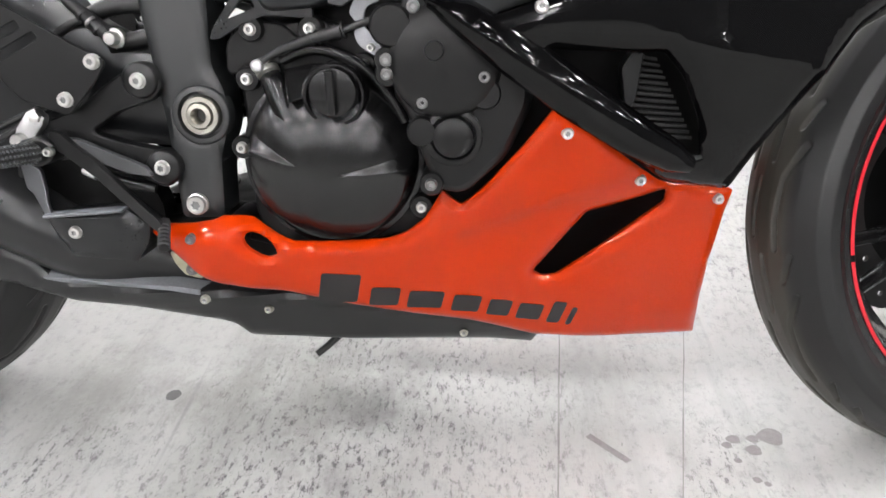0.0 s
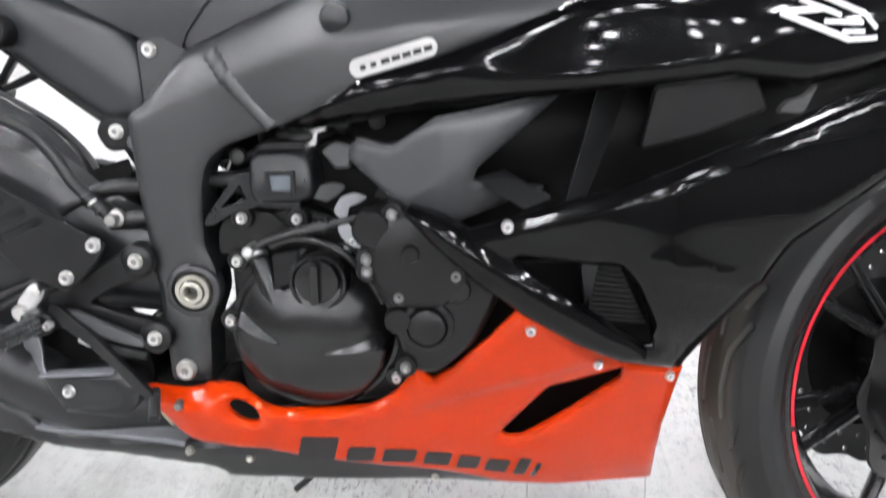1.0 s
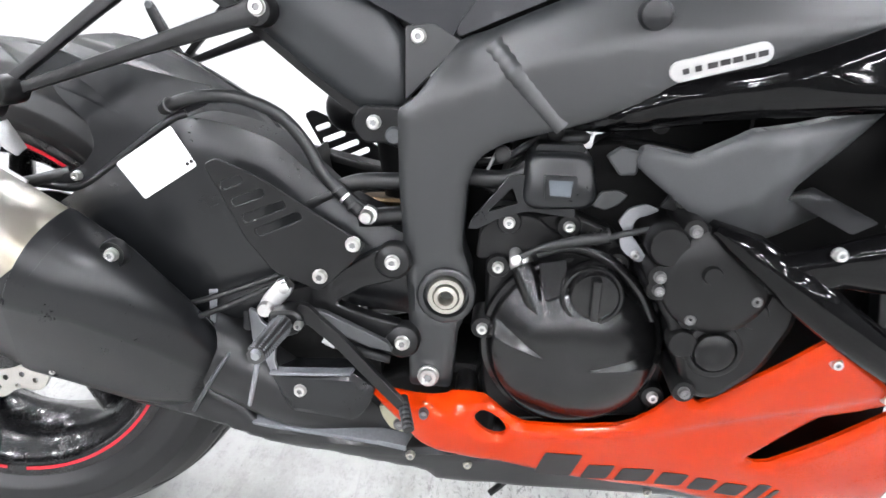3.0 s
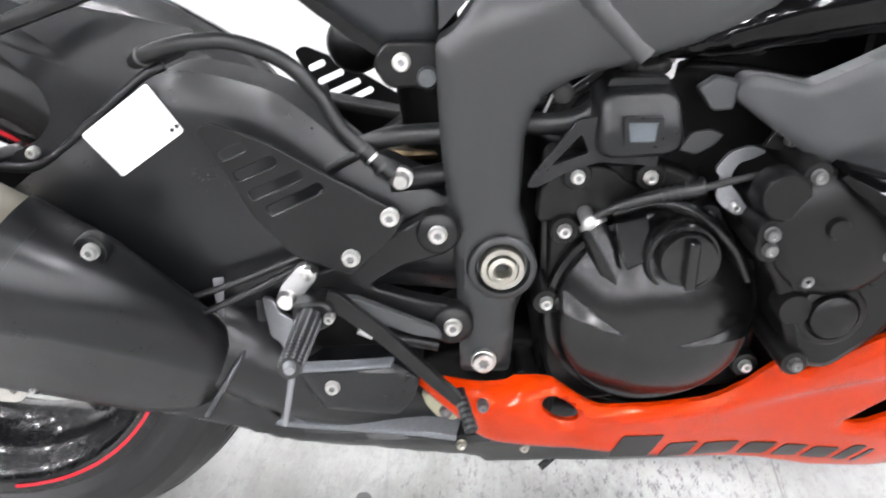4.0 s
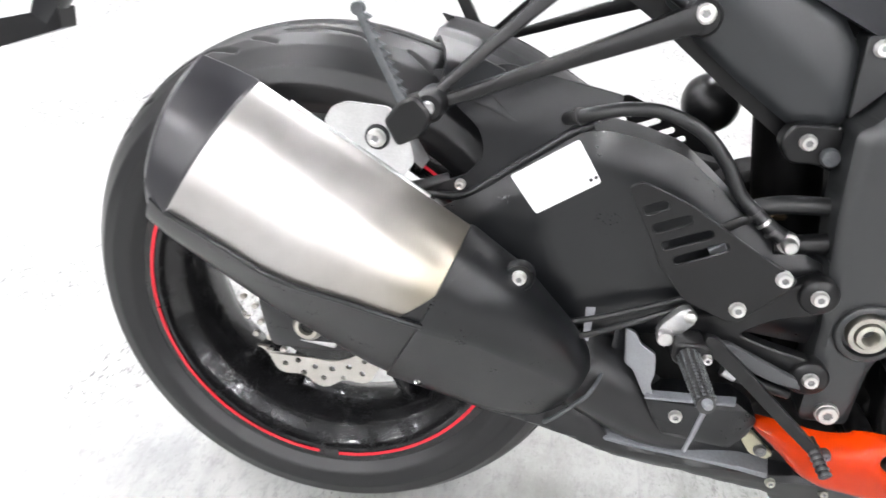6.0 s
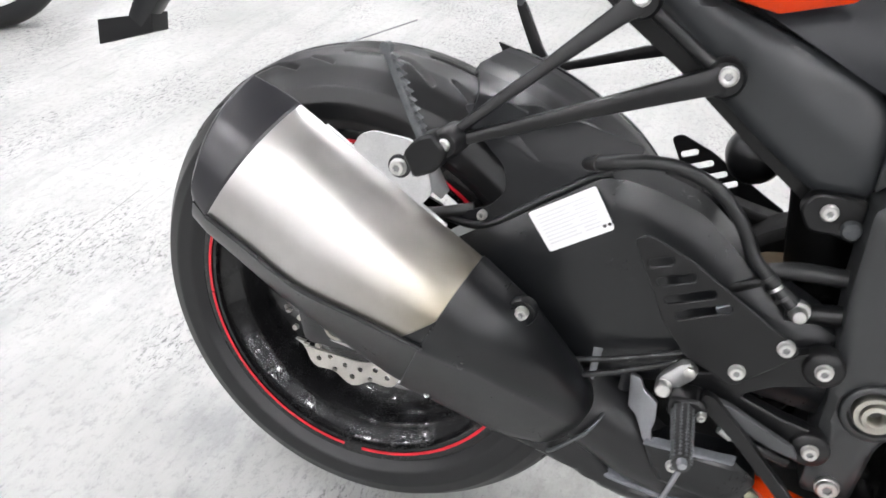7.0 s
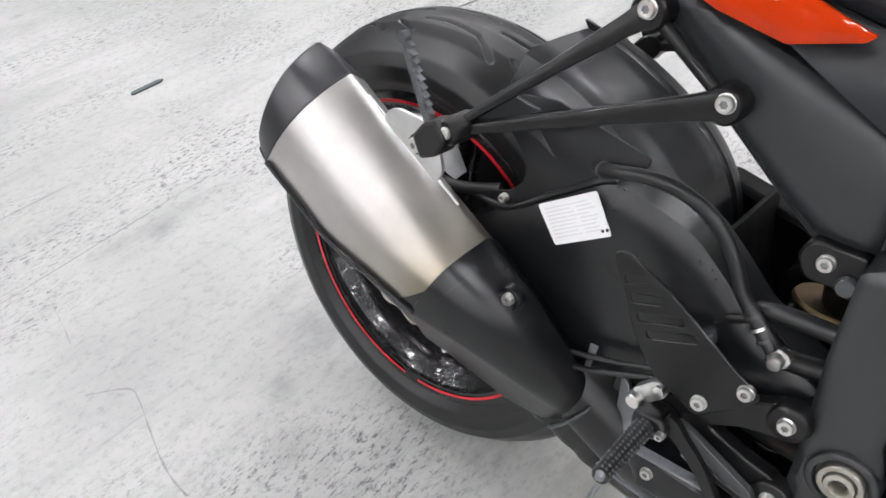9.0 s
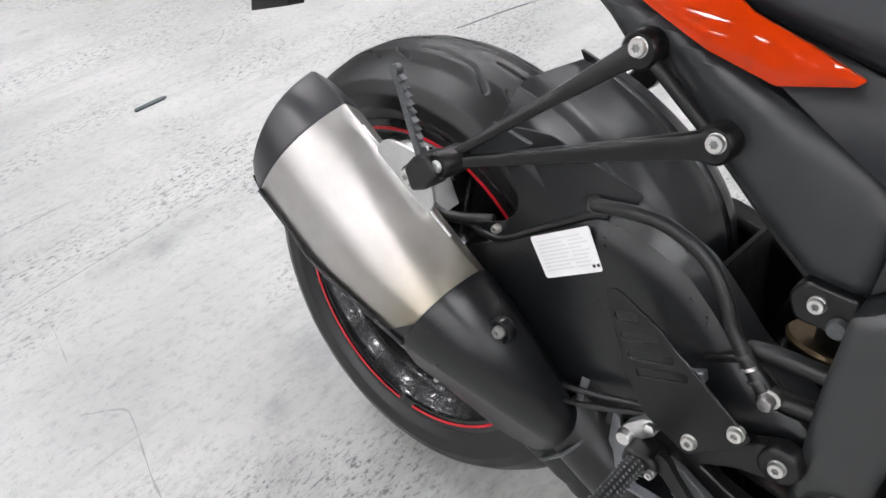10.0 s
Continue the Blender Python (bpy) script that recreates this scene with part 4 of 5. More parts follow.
# subframe
def sub_y(x, z):
    ridge = z - (0.664 - (x - 0.40) * 0.75)
    return -0.118 + soft(x - 0.42) * 0.06 + 0.16 * soft(abs(ridge) - 0.004, 0.012)


part("tail_rail", panel([rnd([(0.10, 0.79), (0.192, 0.744), (0.232, 0.717), (0.262, 0.694), (0.320, 0.655), (0.395, 0.596), (0.450, 0.556), (0.470, 0.575), (0.40, 0.640), (0.30, 0.74), (0.20, 0.77)], 0.006)], -0.085, 0.012), BLACK, bike, "black inner tail rail", bevel=0.002)
sub = part("subframe", panel([rnd([(0.20, 0.755), (0.238, 0.722), (0.262, 0.700), (0.290, 0.708), (0.325, 0.675), (0.352, 0.645), (0.400, 0.608), (0.440, 0.580), (0.452, 0.572), (0.490, 0.575), (0.494, 0.586), (0.494, 0.640), (0.472, 0.672), (0.386, 0.705), (0.300, 0.735)], 0.006)], sub_y, 0.04, 0.008, (0.010, 0.007)), SUB_GREY, bike, "grey cast aluminium seat subframe", bevel=0.001)
joint = part("subframe_joint", panel([rnd([(0.493, 0.585), (0.492, 0.655), (0.519, 0.658), (0.546, 0.643)], 0.004)], -0.114, 0.03), FRAME_GREY, sub, "grey joint plate", bevel=0.002)
bolt(0.505, -0.116, 0.646, sub, 0.0085)
link = part("shock_link", panel([rnd([(0.450, 0.580), (0.440, 0.563), (0.452, 0.543), (0.474, 0.545), (0.492, 0.538), (0.492, 0.580)], 0.008)], -0.120, 0.02), BLACK, bike, "black linkage lug", bevel=0.003)
bolt(0.464, -0.122, 0.5645, link, 0.0085)
part("link_boss", lathe([(0.0085, -0.115), (0.0085, -0.125), (0.0070, -0.127), (0.003, -0.127)], 0.484, 0.553, 20), WORN, link, "dull steel pivot end")

# pillion hanger brackets, right and left
def hanger(sign):
    y0 = -0.128 if sign < 0 else 0.128
    k = 1 if sign < 0 else -1
    bm = bar([(0.281, y0, 0.719), (0.262, y0 - 0.006 * k, 0.703), (0.215, y0 - 0.026 * k, 0.660), (0.148, y0 - 0.060 * k, 0.598)], (0.024, 0.018, 0.012, 0.009), (0.016, 0.015, 0.013, 0.012))
    bar([(0.360, y0, 0.665), (0.335, y0 - 0.006 * k, 0.656), (0.255, y0 - 0.029 * k, 0.627), (0.148, y0 - 0.060 * k, 0.588)], (0.026, 0.021, 0.014, 0.010), (0.016, 0.015, 0.013, 0.012), bm=bm)
    tube([(0.278, y0, 0.717), (0.356, y0, 0.664)], 0.0060, 8, 1, bm)
    for x, z in ((0.278, 0.717), (0.356, 0.664)):
        lathe([(0.0165, y0 + 0.012 * k), (0.0165, y0 - 0.006 * k), (0.0140, y0 - 0.009 * k)], x, z, 24, bm)
    ob = part("pillion_hanger", bm, BLACK, bike, "black forked pillion peg hanger")
    part("hanger_eye", lathe([(0.0135, y0 - 0.050 * k), (0.0135, y0 - 0.080 * k), (0.0105, y0 - 0.084 * k)], 0.1445, 0.589, 24), BLACK, ob)
    yo = y0 - 0.092 * k
    part("peg_clevis", panel([rnd([(0.109, 0.577), (0.121, 0.556), (0.141, 0.566), (0.150, 0.584), (0.136, 0.600), (0.122, 0.594)], 0.005)], min(yo, yo + 0.028 * k), 0.028), BLACK, ob, "black peg clevis block", bevel=0.003)
    part("peg_pin", lathe([(0.0060, y0 - 0.080 * k), (0.0060, y0 - 0.0865 * k), (0.0048, y0 - 0.088 * k), (0.002, y0 - 0.088 * k)], 0.1445, 0.589, 18), ZINC, ob, "bright peg pin")
    if sign < 0:
        for x, z in ((0.278, 0.720), (0.358, 0.667)):
            bolt(x, y0 - 0.009, z, ob, 0.0098)
        part("end_web", panel([rnd([(0.149, 0.603), (0.178, 0.624), (0.200, 0.611), (0.165, 0.592)], 0.003)], lambda x, z: -0.182 + (x - 0.15) * 0.7, 0.006), SUB_GREY, ob, "grey web at the hanger end", bevel=0.001)
    yp = -0.210 if sign < 0 else 0.214
    peg_bar = part("pillion_peg", bar([(0.130, yp, 0.582), (0.116, yp, 0.606), (0.100, yp, 0.636), (0.087, yp, 0.661)], [v * (1.0 if sign < 0 else 2.2) for v in (0.0095, 0.0072, 0.0068, 0.0060)], (0.010, 0.010, 0.009, 0.0075), 0.0016), WORN if sign < 0 else BLACK, ob, "worn folded-up pillion foot peg")
    for i in range(9):
        t = 0.20 + 0.088 * i
        x, z = 0.128 - 0.041 * t + 0.0062, 0.582 + 0.079 * t + 0.0032
        part("peg_tooth", panel([[(x - 0.0050, z - 0.0028), (x + 0.0006, z + 0.0006), (x - 0.0050, z + 0.0034)]], yp - 0.0036, 0.0072), WORN, peg_bar, "worn peg tooth")
    part("peg_tip", lathe([(0.0052, yp - 0.004), (0.0052, yp + 0.004), (0.0030, yp + 0.0045)], 0.0862, 0.663, 16), WORN, peg_bar)
    return ob


hanger(-1)
hanger(1)
mount = part("muffler_bracket", panel([rnd([(0.050, 0.566), (0.058, 0.580), (0.072, 0.586), (0.109, 0.584), (0.118, 0.570), (0.127, 0.556), (0.132, 0.538), (0.122, 0.523), (0.106, 0.534), (0.074, 0.552)], 0.005)], lambda x, z: -0.197 + 0.9 * soft(0.548 - 0.55 * (x - 0.07) - z, 0.01) - 0.25 * soft(z - 0.575, 0.01), 0.004, 0.008), ALLOY, bike, "bright stainless muffler bracket", bevel=0.001)
part("grommet", lathe([(0.0112, -0.188), (0.0112, -0.198), (0.0104, -0.1995), (0.006, -0.2002)], 0.0985, 0.557, 24), HOSE, mount, "black rubber grommet")
bolt(0.0985, -0.2010, 0.557, mount, 0.0096)
part("bracket_tongue", loft([[(0.119 + 0.016 * u + 0.003 * w, y, 0.552 - 0.026 * u + 0.005 * w) for y, w in ((-0.196 + 0.016 * u * u, 0), (-0.186 + 0.014 * u * u, 1), (-0.168, 1.3), (-0.166, 1.0), (-0.184 + 0.014 * u * u, 0.75), (-0.193 + 0.016 * u * u, -0.2))] for u in (0.0, 0.25, 0.5, 0.75, 1.0)]), ALLOY, mount, "bright folded bracket tongue", bevel=0.0008)

# rear hugger over the tyre
def hugger():
    bm = bmesh.new()
    rows = []
    ys = [-0.127, -0.121, -0.114, -0.100, -0.086, -0.072, -0.066, -0.060, -0.054, -0.028, 0.0, 0.028, 0.054, 0.060, 0.066, 0.072, 0.086, 0.100, 0.114, 0.121, 0.127]
    for i in range(31):
        row = []
        for y in ys:
            end = 69.0 - 5.0 * max(0.0, abs(y) - 0.06) / 0.06
            a = radians(-8 + (end + 8) * i / 30)
            r = smooth(math.degrees(a), [-8, 4, 10, 24, 32, 40, 48, 67], [0.350, 0.364, 0.369, 0.377, 0.380, 0.374, 0.362, 0.341])
            r -= interp(abs(y), [0.0, 0.054, 0.060, 0.066, 0.072, 0.100, 0.114, 0.127], [0.0, 0.001, 0.0075, 0.0080, 0.003, 0.009, 0.016, 0.034])
            row.append((y, r, a))
        rows.append([bm.verts.new((r * math.cos(a), y, AX + r * math.sin(a))) for y, r, a in row] + [bm.verts.new(((r - 0.004) * math.cos(a), y, AX + (r - 0.004) * math.sin(a))) for y, r, a in row[::-1]])
    n = len(rows[0])
    for p, q in zip(rows, rows[1:]):
        for k in range(n):
            bm.faces.new((p[k], p[(k + 1) % n], q[(k + 1) % n], q[k]))
    bm.faces.new(rows[0][::-1])
    bm.faces.new(rows[-1])
    return bm


hug = part("hugger", hugger(), HUGGER, bike, "matt black plastic rear hugger mudguard")
for sgn in (-1,):
    flange = [(0.128, 0.602), (0.152, 0.574, 0.004), (0.178, 0.553, 0.01), (0.184, 0.528, 0.01), (0.168, 0.508, 0.008), (0.145, 0.498), (0.120, 0.492), (0.122, 0.484), (0.165, 0.487), (0.215, 0.522), (0.262, 0.558), (0.300, 0.574), (0.305, 0.592), (0.262, 0.600), (0.20, 0.612)]
    part("hugger_side", panel([rnd(flange, 0.005)], lambda x, z: sgn * 0.124 + (-0.004 if sgn < 0 else 0) + sgn * -0.25 * max(0.0, z - 0.56), 0.004, 0.02), HUGGER, hug, "flat side flange", bevel=0.0012)
part("hugger_fin", panel([rnd([(0.097, 0.630), (0.112, 0.609), (0.150, 0.598), (0.170, 0.604), (0.140, 0.618)], 0.003)], 0.085, 0.006), PLASTIC, hug, bevel=0.001)
bolt(0.162, -0.131, 0.498, hug, 0.006)
hose = part("brake_hose", tube([(0.252, -0.118, 0.566), (0.268, -0.134, 0.574), (0.288, -0.140, 0.581), (0.312, -0.138, 0.585), (0.340, -0.134, 0.583), (0.374, -0.130, 0.568), (0.399, -0.130, 0.542), (0.416, -0.132, 0.514), (0.434, -0.134, 0.498), (0.457, -0.138, 0.481)], 0.0065, 12, 6), HOSE, bike, "black rubber rear brake hose")
part("hose_ring", tube([(0.266, -0.132, 0.573), (0.269, -0.135, 0.5745)], 0.0082, 14, 1), FIN, hose, "dull metal hose ring")
part("lower_hose", tube([(0.06, -0.135, 0.487), (0.105, -0.132, 0.488), (0.150, -0.120, 0.499)], 0.0065, 12, 6), HOSE, hose)
part("flange_lip", tube([(0.118, -0.127, 0.487), (0.165, -0.128, 0.487), (0.215, -0.128, 0.522), (0.262, -0.128, 0.557), (0.280, -0.126, 0.566)], 0.0045, 10, 5), PLASTIC, hug)

# seat, side panel and red tail
# unseen filler, dark so that the gap under the seat reads as shade
part("seat_gap_fill", panel([rnd([(0.24, 0.76), (0.40, 0.70), (0.50, 0.645), (0.56, 0.635), (0.66, 0.68), (0.80, 0.74), (0.90, 0.86), (0.30, 0.86)], 0.01)], -0.085, 0.03), DARK, bike, "black filler panel behind the gap under the seat")
def cover_y(x, z):
    return -0.113 + 0.45 * soft(z - 0.70, 0.02)


part("side_cover", panel([rnd([(0.300, 0.752), (0.386, 0.711), (0.424, 0.6925), (0.464, 0.6725), (0.507, 0.652), (0.531, 0.639, 0.008), (0.538, 0.648, 0.008), (0.544, 0.662), (0.566, 0.691), (0.600, 0.713), (0.655, 0.730), (0.71, 0.748), (0.69, 0.760), (0.528, 0.7395), (0.485, 0.7345), (0.444, 0.735), (0.40, 0.745), (0.33, 0.762)], 0.006)], cover_y, 0.03, 0.008), SEAT, bike, "grey grained seat side cover", bevel=0.001)
part("nose_cover", panel([rnd([(0.5405, 0.6455, 0.006), (0.65, 0.6935), (0.76, 0.7415), (0.90, 0.805), (0.88, 0.86), (0.76, 0.80), (0.700, 0.752), (0.650, 0.735), (0.596, 0.717), (0.562, 0.694), (0.540, 0.664)], 0.006)], lambda x, z: cover_y(x, z) + 0.003, 0.03, 0.008), material("dark_nose_cover_plastic", (0.016, 0.0165, 0.020), 0.42, vary=0.12, scale=60, bump=0.2, fine=500), bike, "dark grained cover under the seat nose", bevel=0.001)
part("seat", panel([rnd([(0.335, 0.763), (0.392, 0.7505), (0.441, 0.7405), (0.485, 0.7375), (0.528, 0.7425), (0.69, 0.764), (0.76, 0.805), (0.80, 0.90), (0.30, 0.90), (0.28, 0.80)], 0.008)], lambda x, z: -0.120 + 0.5 * soft(z - 0.765, 0.02), 0.03, 0.008, (0.020, 0.014)), SEAT, bike, "dark grained vinyl rider seat", bevel=0.001)
part("tail_cowl", panel([rnd([(0.10, 0.82), (0.20, 0.776), (0.268, 0.7520), (0.328, 0.7300), (0.384, 0.7185), (0.434, 0.7325), (0.4395, 0.738), (0.399, 0.7505), (0.352, 0.762), (0.20, 0.838)], 0.002)], lambda x, z: -0.130 + 0.35 * soft(z - 0.745, 0.012), 0.004, 0.006, (0.006, 0.002)), RED, bike, "glossy red tail cowl", bevel=0.0015)

# engine
eng = part("engine_case", panel([rnd([(0.56, 0.265, 0.005), (0.588, 0.33, 0.005), (0.588, 0.49, 0.005), (0.60, 0.54), (0.70, 0.56), (0.95, 0.52), (0.98, 0.40), (0.86, 0.28), (0.75, 0.22)], 0.03)], -0.118, 0.22, 0), DARK, bike, "black engine case", bevel=0.006)
CX, CZ = 0.668, 0.360
# two unseen fillers that keep the pale floor out of the engine gaps
part("upper_gap_fill", panel([rnd([(0.512, 0.505), (0.520, 0.60), (0.72, 0.64), (0.72, 0.50), (0.58, 0.49)], 0.015)], 0.02, 0.06), DARK, eng, "black filler panel behind the upper engine gap", bevel=0.004)
part("lower_gap_fill", panel([rnd([(0.538, 0.29), (0.538, 0.50), (0.62, 0.53), (0.62, 0.27)], 0.02)], 0.01, 0.09), DARK, eng, "black filler panel behind the lower engine gap", bevel=0.006)


def clutch_cover():
    """Domed cover whose lower half stands proud along two sharp steps."""
    bm = bmesh.new()
    rings = []
    n = 260
    radii = [0.0895, 0.0895, 0.0885, 0.084, 0.0825] + [0.0815 - 0.00135 * k for k in range(59)]
    for j, r in enumerate(radii):
        ring = []
        for i in range(n):
            a = 2 * math.pi * i / n
            dx, dz = r * math.cos(a), r * math.sin(a)
            if j < 5:
                y = (-0.120, -0.150, -0.152, -0.153, -0.158)[j]
            else:
                y = -0.160 - 0.032 * (1 - (r / 0.082) ** 2.6)
                if dx < 0:
                    u = max(0.0, (-0.028 - dx) / 0.055)
                    top, low, deep = -0.001 + 0.033 * u, -0.001 + 0.015 * u, 0.011
                else:
                    u = max(0.0, (dx - 0.012) / 0.057)
                    top, low, deep = -0.010 + 0.0125 * u, -0.010 + 0.001 * u, 0.0075
                step = min(1.0, max(0.0, (top - dz) / max(top - low, 0.0012)))
                y -= deep * min(u, 1.0) * step * min(1.0, (0.083 - r) / 0.006)
            ring.append(bm.verts.new((CX + dx, y, CZ + dz)))
        rings.append(ring)
    for a, b in zip(rings, rings[1:]):
        for i in range(n):
            bm.faces.new((a[i], a[(i + 1) % n], b[(i + 1) % n], b[i]))
    bm.faces.new(rings[-1][::-1])
    return bm


clutch = part("clutch_cover", clutch_cover(), COVER, bike, "round black clutch cover with cast ridges")
part("oil_cap_seat", lathe([(0.030, -0.150), (0.030, -0.183), (0.028, -0.186), (0.0255, -0.186), (0.0245, -0.172)], 0.680, 0.423, 32), COVER, clutch)
part("oil_cap", lathe([(0.0225, -0.165), (0.0225, -0.192), (0.021, -0.196), (0.012, -0.197)], 0.681, 0.427, 28), COVER, clutch, "black oil filler cap")
part("oil_cap_grip", panel([rnd([(0.677, 0.407), (0.685, 0.407), (0.685, 0.447), (0.677, 0.447)], 0.002)], -0.207, 0.014), COVER, clutch, bevel=0.002)
part("release_boss", tube([(0.612, -0.150, 0.446), (0.618, -0.160, 0.432), (0.637, -0.172, 0.392)], (0.010, 0.013), 8, 4, flat=0.9), COVER, clutch)
part("boss_clip", tube([(0.6125, -0.158, 0.4455), (0.6145, -0.160, 0.4415)], 0.0115, 14, 1), ZINC, clutch, "bright clip ring")
part("cast_shelf", panel([rnd([(0.630, 0.446), (0.656, 0.450), (0.660, 0.424), (0.637, 0.416)], 0.002)], lambda x, z: -0.187 + 0.75 * (z - 0.416), 0.02), COVER, clutch, bevel=0.001)
part("release_pin", lathe([(0.006, -0.150), (0.006, -0.174), (0.004, -0.176)], 0.608, 0.450, 18), ALLOY, clutch, "bright clutch release pin")
part("cover_rib", tube([(0.628, -0.160, 0.455), (0.660, -0.164, 0.464), (0.695, -0.164, 0.452), (0.725, -0.162, 0.425), (0.742, -0.160, 0.395)], 0.006, 8, 6), COVER, clutch)
for x, z in ((0.704, 0.447), (0.737, 0.402), (0.753, 0.310), (0.656, 0.481), (0.592, 0.437), (0.566, 0.294), (0.600, 0.482), (0.580, 0.372)):
    lug = part("bolt_lug", lathe([(0.0115, -0.115), (0.0115, -0.155), (0.0105, -0.157)], x, z, 18), ENGINE, clutch)
    bolt(x, -0.158, z, clutch, 0.0066)
part("upper_case", panel([rnd([(0.581, 0.40), (0.578, 0.49), (0.60, 0.495), (0.62, 0.487), (0.655, 0.492), (0.70, 0.475), (0.72, 0.45), (0.75, 0.40), (0.765, 0.33), (0.755, 0.28), (0.60, 0.26), (0.581, 0.30)], 0.012)], -0.142, 0.05), ENGINE, eng, bevel=0.004)
part("top_cover", panel([rnd([(0.570, 0.440), (0.572, 0.470), (0.585, 0.484), (0.604, 0.489), (0.628, 0.486), (0.640, 0.474), (0.655, 0.470), (0.640, 0.455), (0.610, 0.445)], 0.008)], -0.149, 0.02), ENGINE, eng, bevel=0.003)
ign = part("starter_cover", panel([rnd([(0.718, 0.478), (0.735, 0.494), (0.760, 0.497), (0.791, 0.490), (0.854, 0.450), (0.860, 0.417), (0.837, 0.368), (0.797, 0.333), (0.771, 0.338), (0.760, 0.369), (0.747, 0.410), (0.735, 0.425), (0.741, 0.448)], 0.012)], -0.203, 0.09, 0), ENGINE, bike, "black starter clutch cover", bevel=0.007)
part("cover_dome", lathe([(0.050, -0.19), (0.050, -0.206), (0.047, -0.210), (0.040, -0.213), (0.020, -0.215)], 0.783, 0.453, 40), ENGINE, ign, "shallow round dome")
part("cover_recess", lathe([(0.026, -0.19), (0.026, -0.207), (0.024, -0.2085), (0.0205, -0.2085), (0.0195, -0.203), (0.018, -0.203), (0.0175, -0.212), (0.015, -0.214), (0.006, -0.2145)], 0.789, 0.387, 32), ENGINE, ign)
for x, z, r, y in ((0.761, 0.392, 0.012, -0.209), (0.738, 0.483, 0.0165, -0.212), (0.775, 0.462, 0.0075, -0.221), (0.818, 0.424, 0.012, -0.210)):
    part("cover_boss", lathe([(r * 1.12, -0.19), (r * 1.12, y + 0.003), (r, y), (r * 0.7, y)], x, z, 24), ENGINE, ign)
for x, z in ((0.817, 0.439), (0.763, 0.418), (0.768, 0.345), (0.733, 0.455), (0.733, 0.443), (0.758, 0.498)):
    part("bolt_lug", lathe([(0.011, -0.14), (0.011, -0.207), (0.010, -0.209)], x, z, 18), ENGINE, ign)
    bolt(x, -0.210, z, ign, 0.0066, metal=DULL_ZINC)
part("cable_bracket", panel([rnd([(0.697, 0.494), (0.705, 0.508), (0.719, 0.513), (0.732, 0.508), (0.722, 0.502), (0.713, 0.499), (0.710, 0.490), (0.710, 0.482), (0.718, 0.473), (0.727, 0.460), (0.718, 0.456), (0.704, 0.466), (0.700, 0.476), (0.704, 0.485)], 0.004)], lambda x, z: -0.176 - 0.25 * soft(z - 0.485, 0.01), 0.004, 0.006), DULL_ALLOY, bike, "dull alloy cable bracket", bevel=0.001)
bolt(0.7155, -0.178, 0.464, bike, 0.0045)
cable = part("clutch_cable", tube([(0.606, -0.170, 0.450), (0.640, -0.172, 0.467), (0.68, -0.176, 0.476), (0.712, -0.180, 0.486), (0.764, -0.185, 0.500), (0.80, -0.19, 0.51)], 0.0032, 8, 5), HOSE, bike, "black clutch cable")
part("cable_boot", tube([(0.628, -0.171, 0.462), (0.655, -0.174, 0.471), (0.690, -0.177, 0.479)], (0.0035, 0.0062), 12, 8), HOSE, cable, "ribbed black rubber boot")
for k in range(6):
    part("boot_ring", tube([(0.660 + 0.006 * k, -0.1745, 0.4722 + 0.0014 * k), (0.662 + 0.006 * k, -0.1745, 0.4727 + 0.0014 * k)], 0.0062 + 0.0003 * k, 12, 1), HOSE, cable)
def reservoir():
    """A moulded pot with rounded corners, its upper edge sloping back."""
    secs = []
    for y, k in ((-0.112, 0.97), (-0.116, 1.0), (-0.150, 1.0), (-0.157, 0.985), (-0.1625, 0.94), (-0.1655, 0.87), (-0.1665, 0.78)):
        lp = rnd([(0.613, 0.549), (0.672, 0.551), (0.680, 0.508), (0.671, 0.499), (0.619, 0.496), (0.609, 0.505)], 0.012, 4)
        secs.append([(0.6445 + (p.x - 0.6445) * k, y + 0.5 * max(0.0, p.y - 0.536), 0.524 + (p.y - 0.524) * k) for p in lp])
    return loft(secs)


resv = part("fluid_reservoir", reservoir(), PLASTIC, bike, "black plastic fluid reservoir")
part("reservoir_cap", panel([rnd([(0.622, 0.556), (0.664, 0.557), (0.667, 0.550), (0.619, 0.549)], 0.003)], -0.148, 0.03), PLASTIC, resv, "black screw cap edge", bevel=0.002)
part("window_frame", panel([rnd([(0.629, 0.531), (0.659, 0.531), (0.658, 0.508), (0.631, 0.508)], 0.002), rnd([(0.633, 0.527), (0.655, 0.527), (0.654, 0.512), (0.635, 0.512)], 0.001)], -0.1685, 0.003), PLASTIC, resv)
part("sight_glass", panel([rnd([(0.633, 0.527), (0.655, 0.527), (0.654, 0.512), (0.635, 0.512)], 0.001)], -0.167, 0.003), material("pale_sight_glass", (0.11, 0.125, 0.14), 0.2, vary=0.1), resv, "pale sight window")
part("reservoir_bracket", panel([rnd([(0.561, 0.474), (0.565, 0.484), (0.598, 0.527), (0.612, 0.529), (0.622, 0.503), (0.66, 0.500), (0.66, 0.490), (0.616, 0.494), (0.593, 0.487), (0.570, 0.474)], 0.003), rnd([(0.579, 0.4915), (0.601, 0.516), (0.607, 0.501)], 0.002)], -0.158, 0.004), PLASTIC, bike, "black sheet metal bracket", bevel=0.001)
part("hose_clip", panel([rnd([(0.684, 0.549), (0.697, 0.558), (0.714, 0.554), (0.712, 0.533), (0.697, 0.532)], 0.003)], -0.158, 0.012), DUCT_GREY, bike, "grey plastic clip", bevel=0.002)
part("pillar_pipe", tube([(0.556, -0.12, 0.515), (0.60, -0.125, 0.518), (0.63, -0.12, 0.54)], 0.009, 10, 4), HOSE, bike, "black rubber coolant pipe")
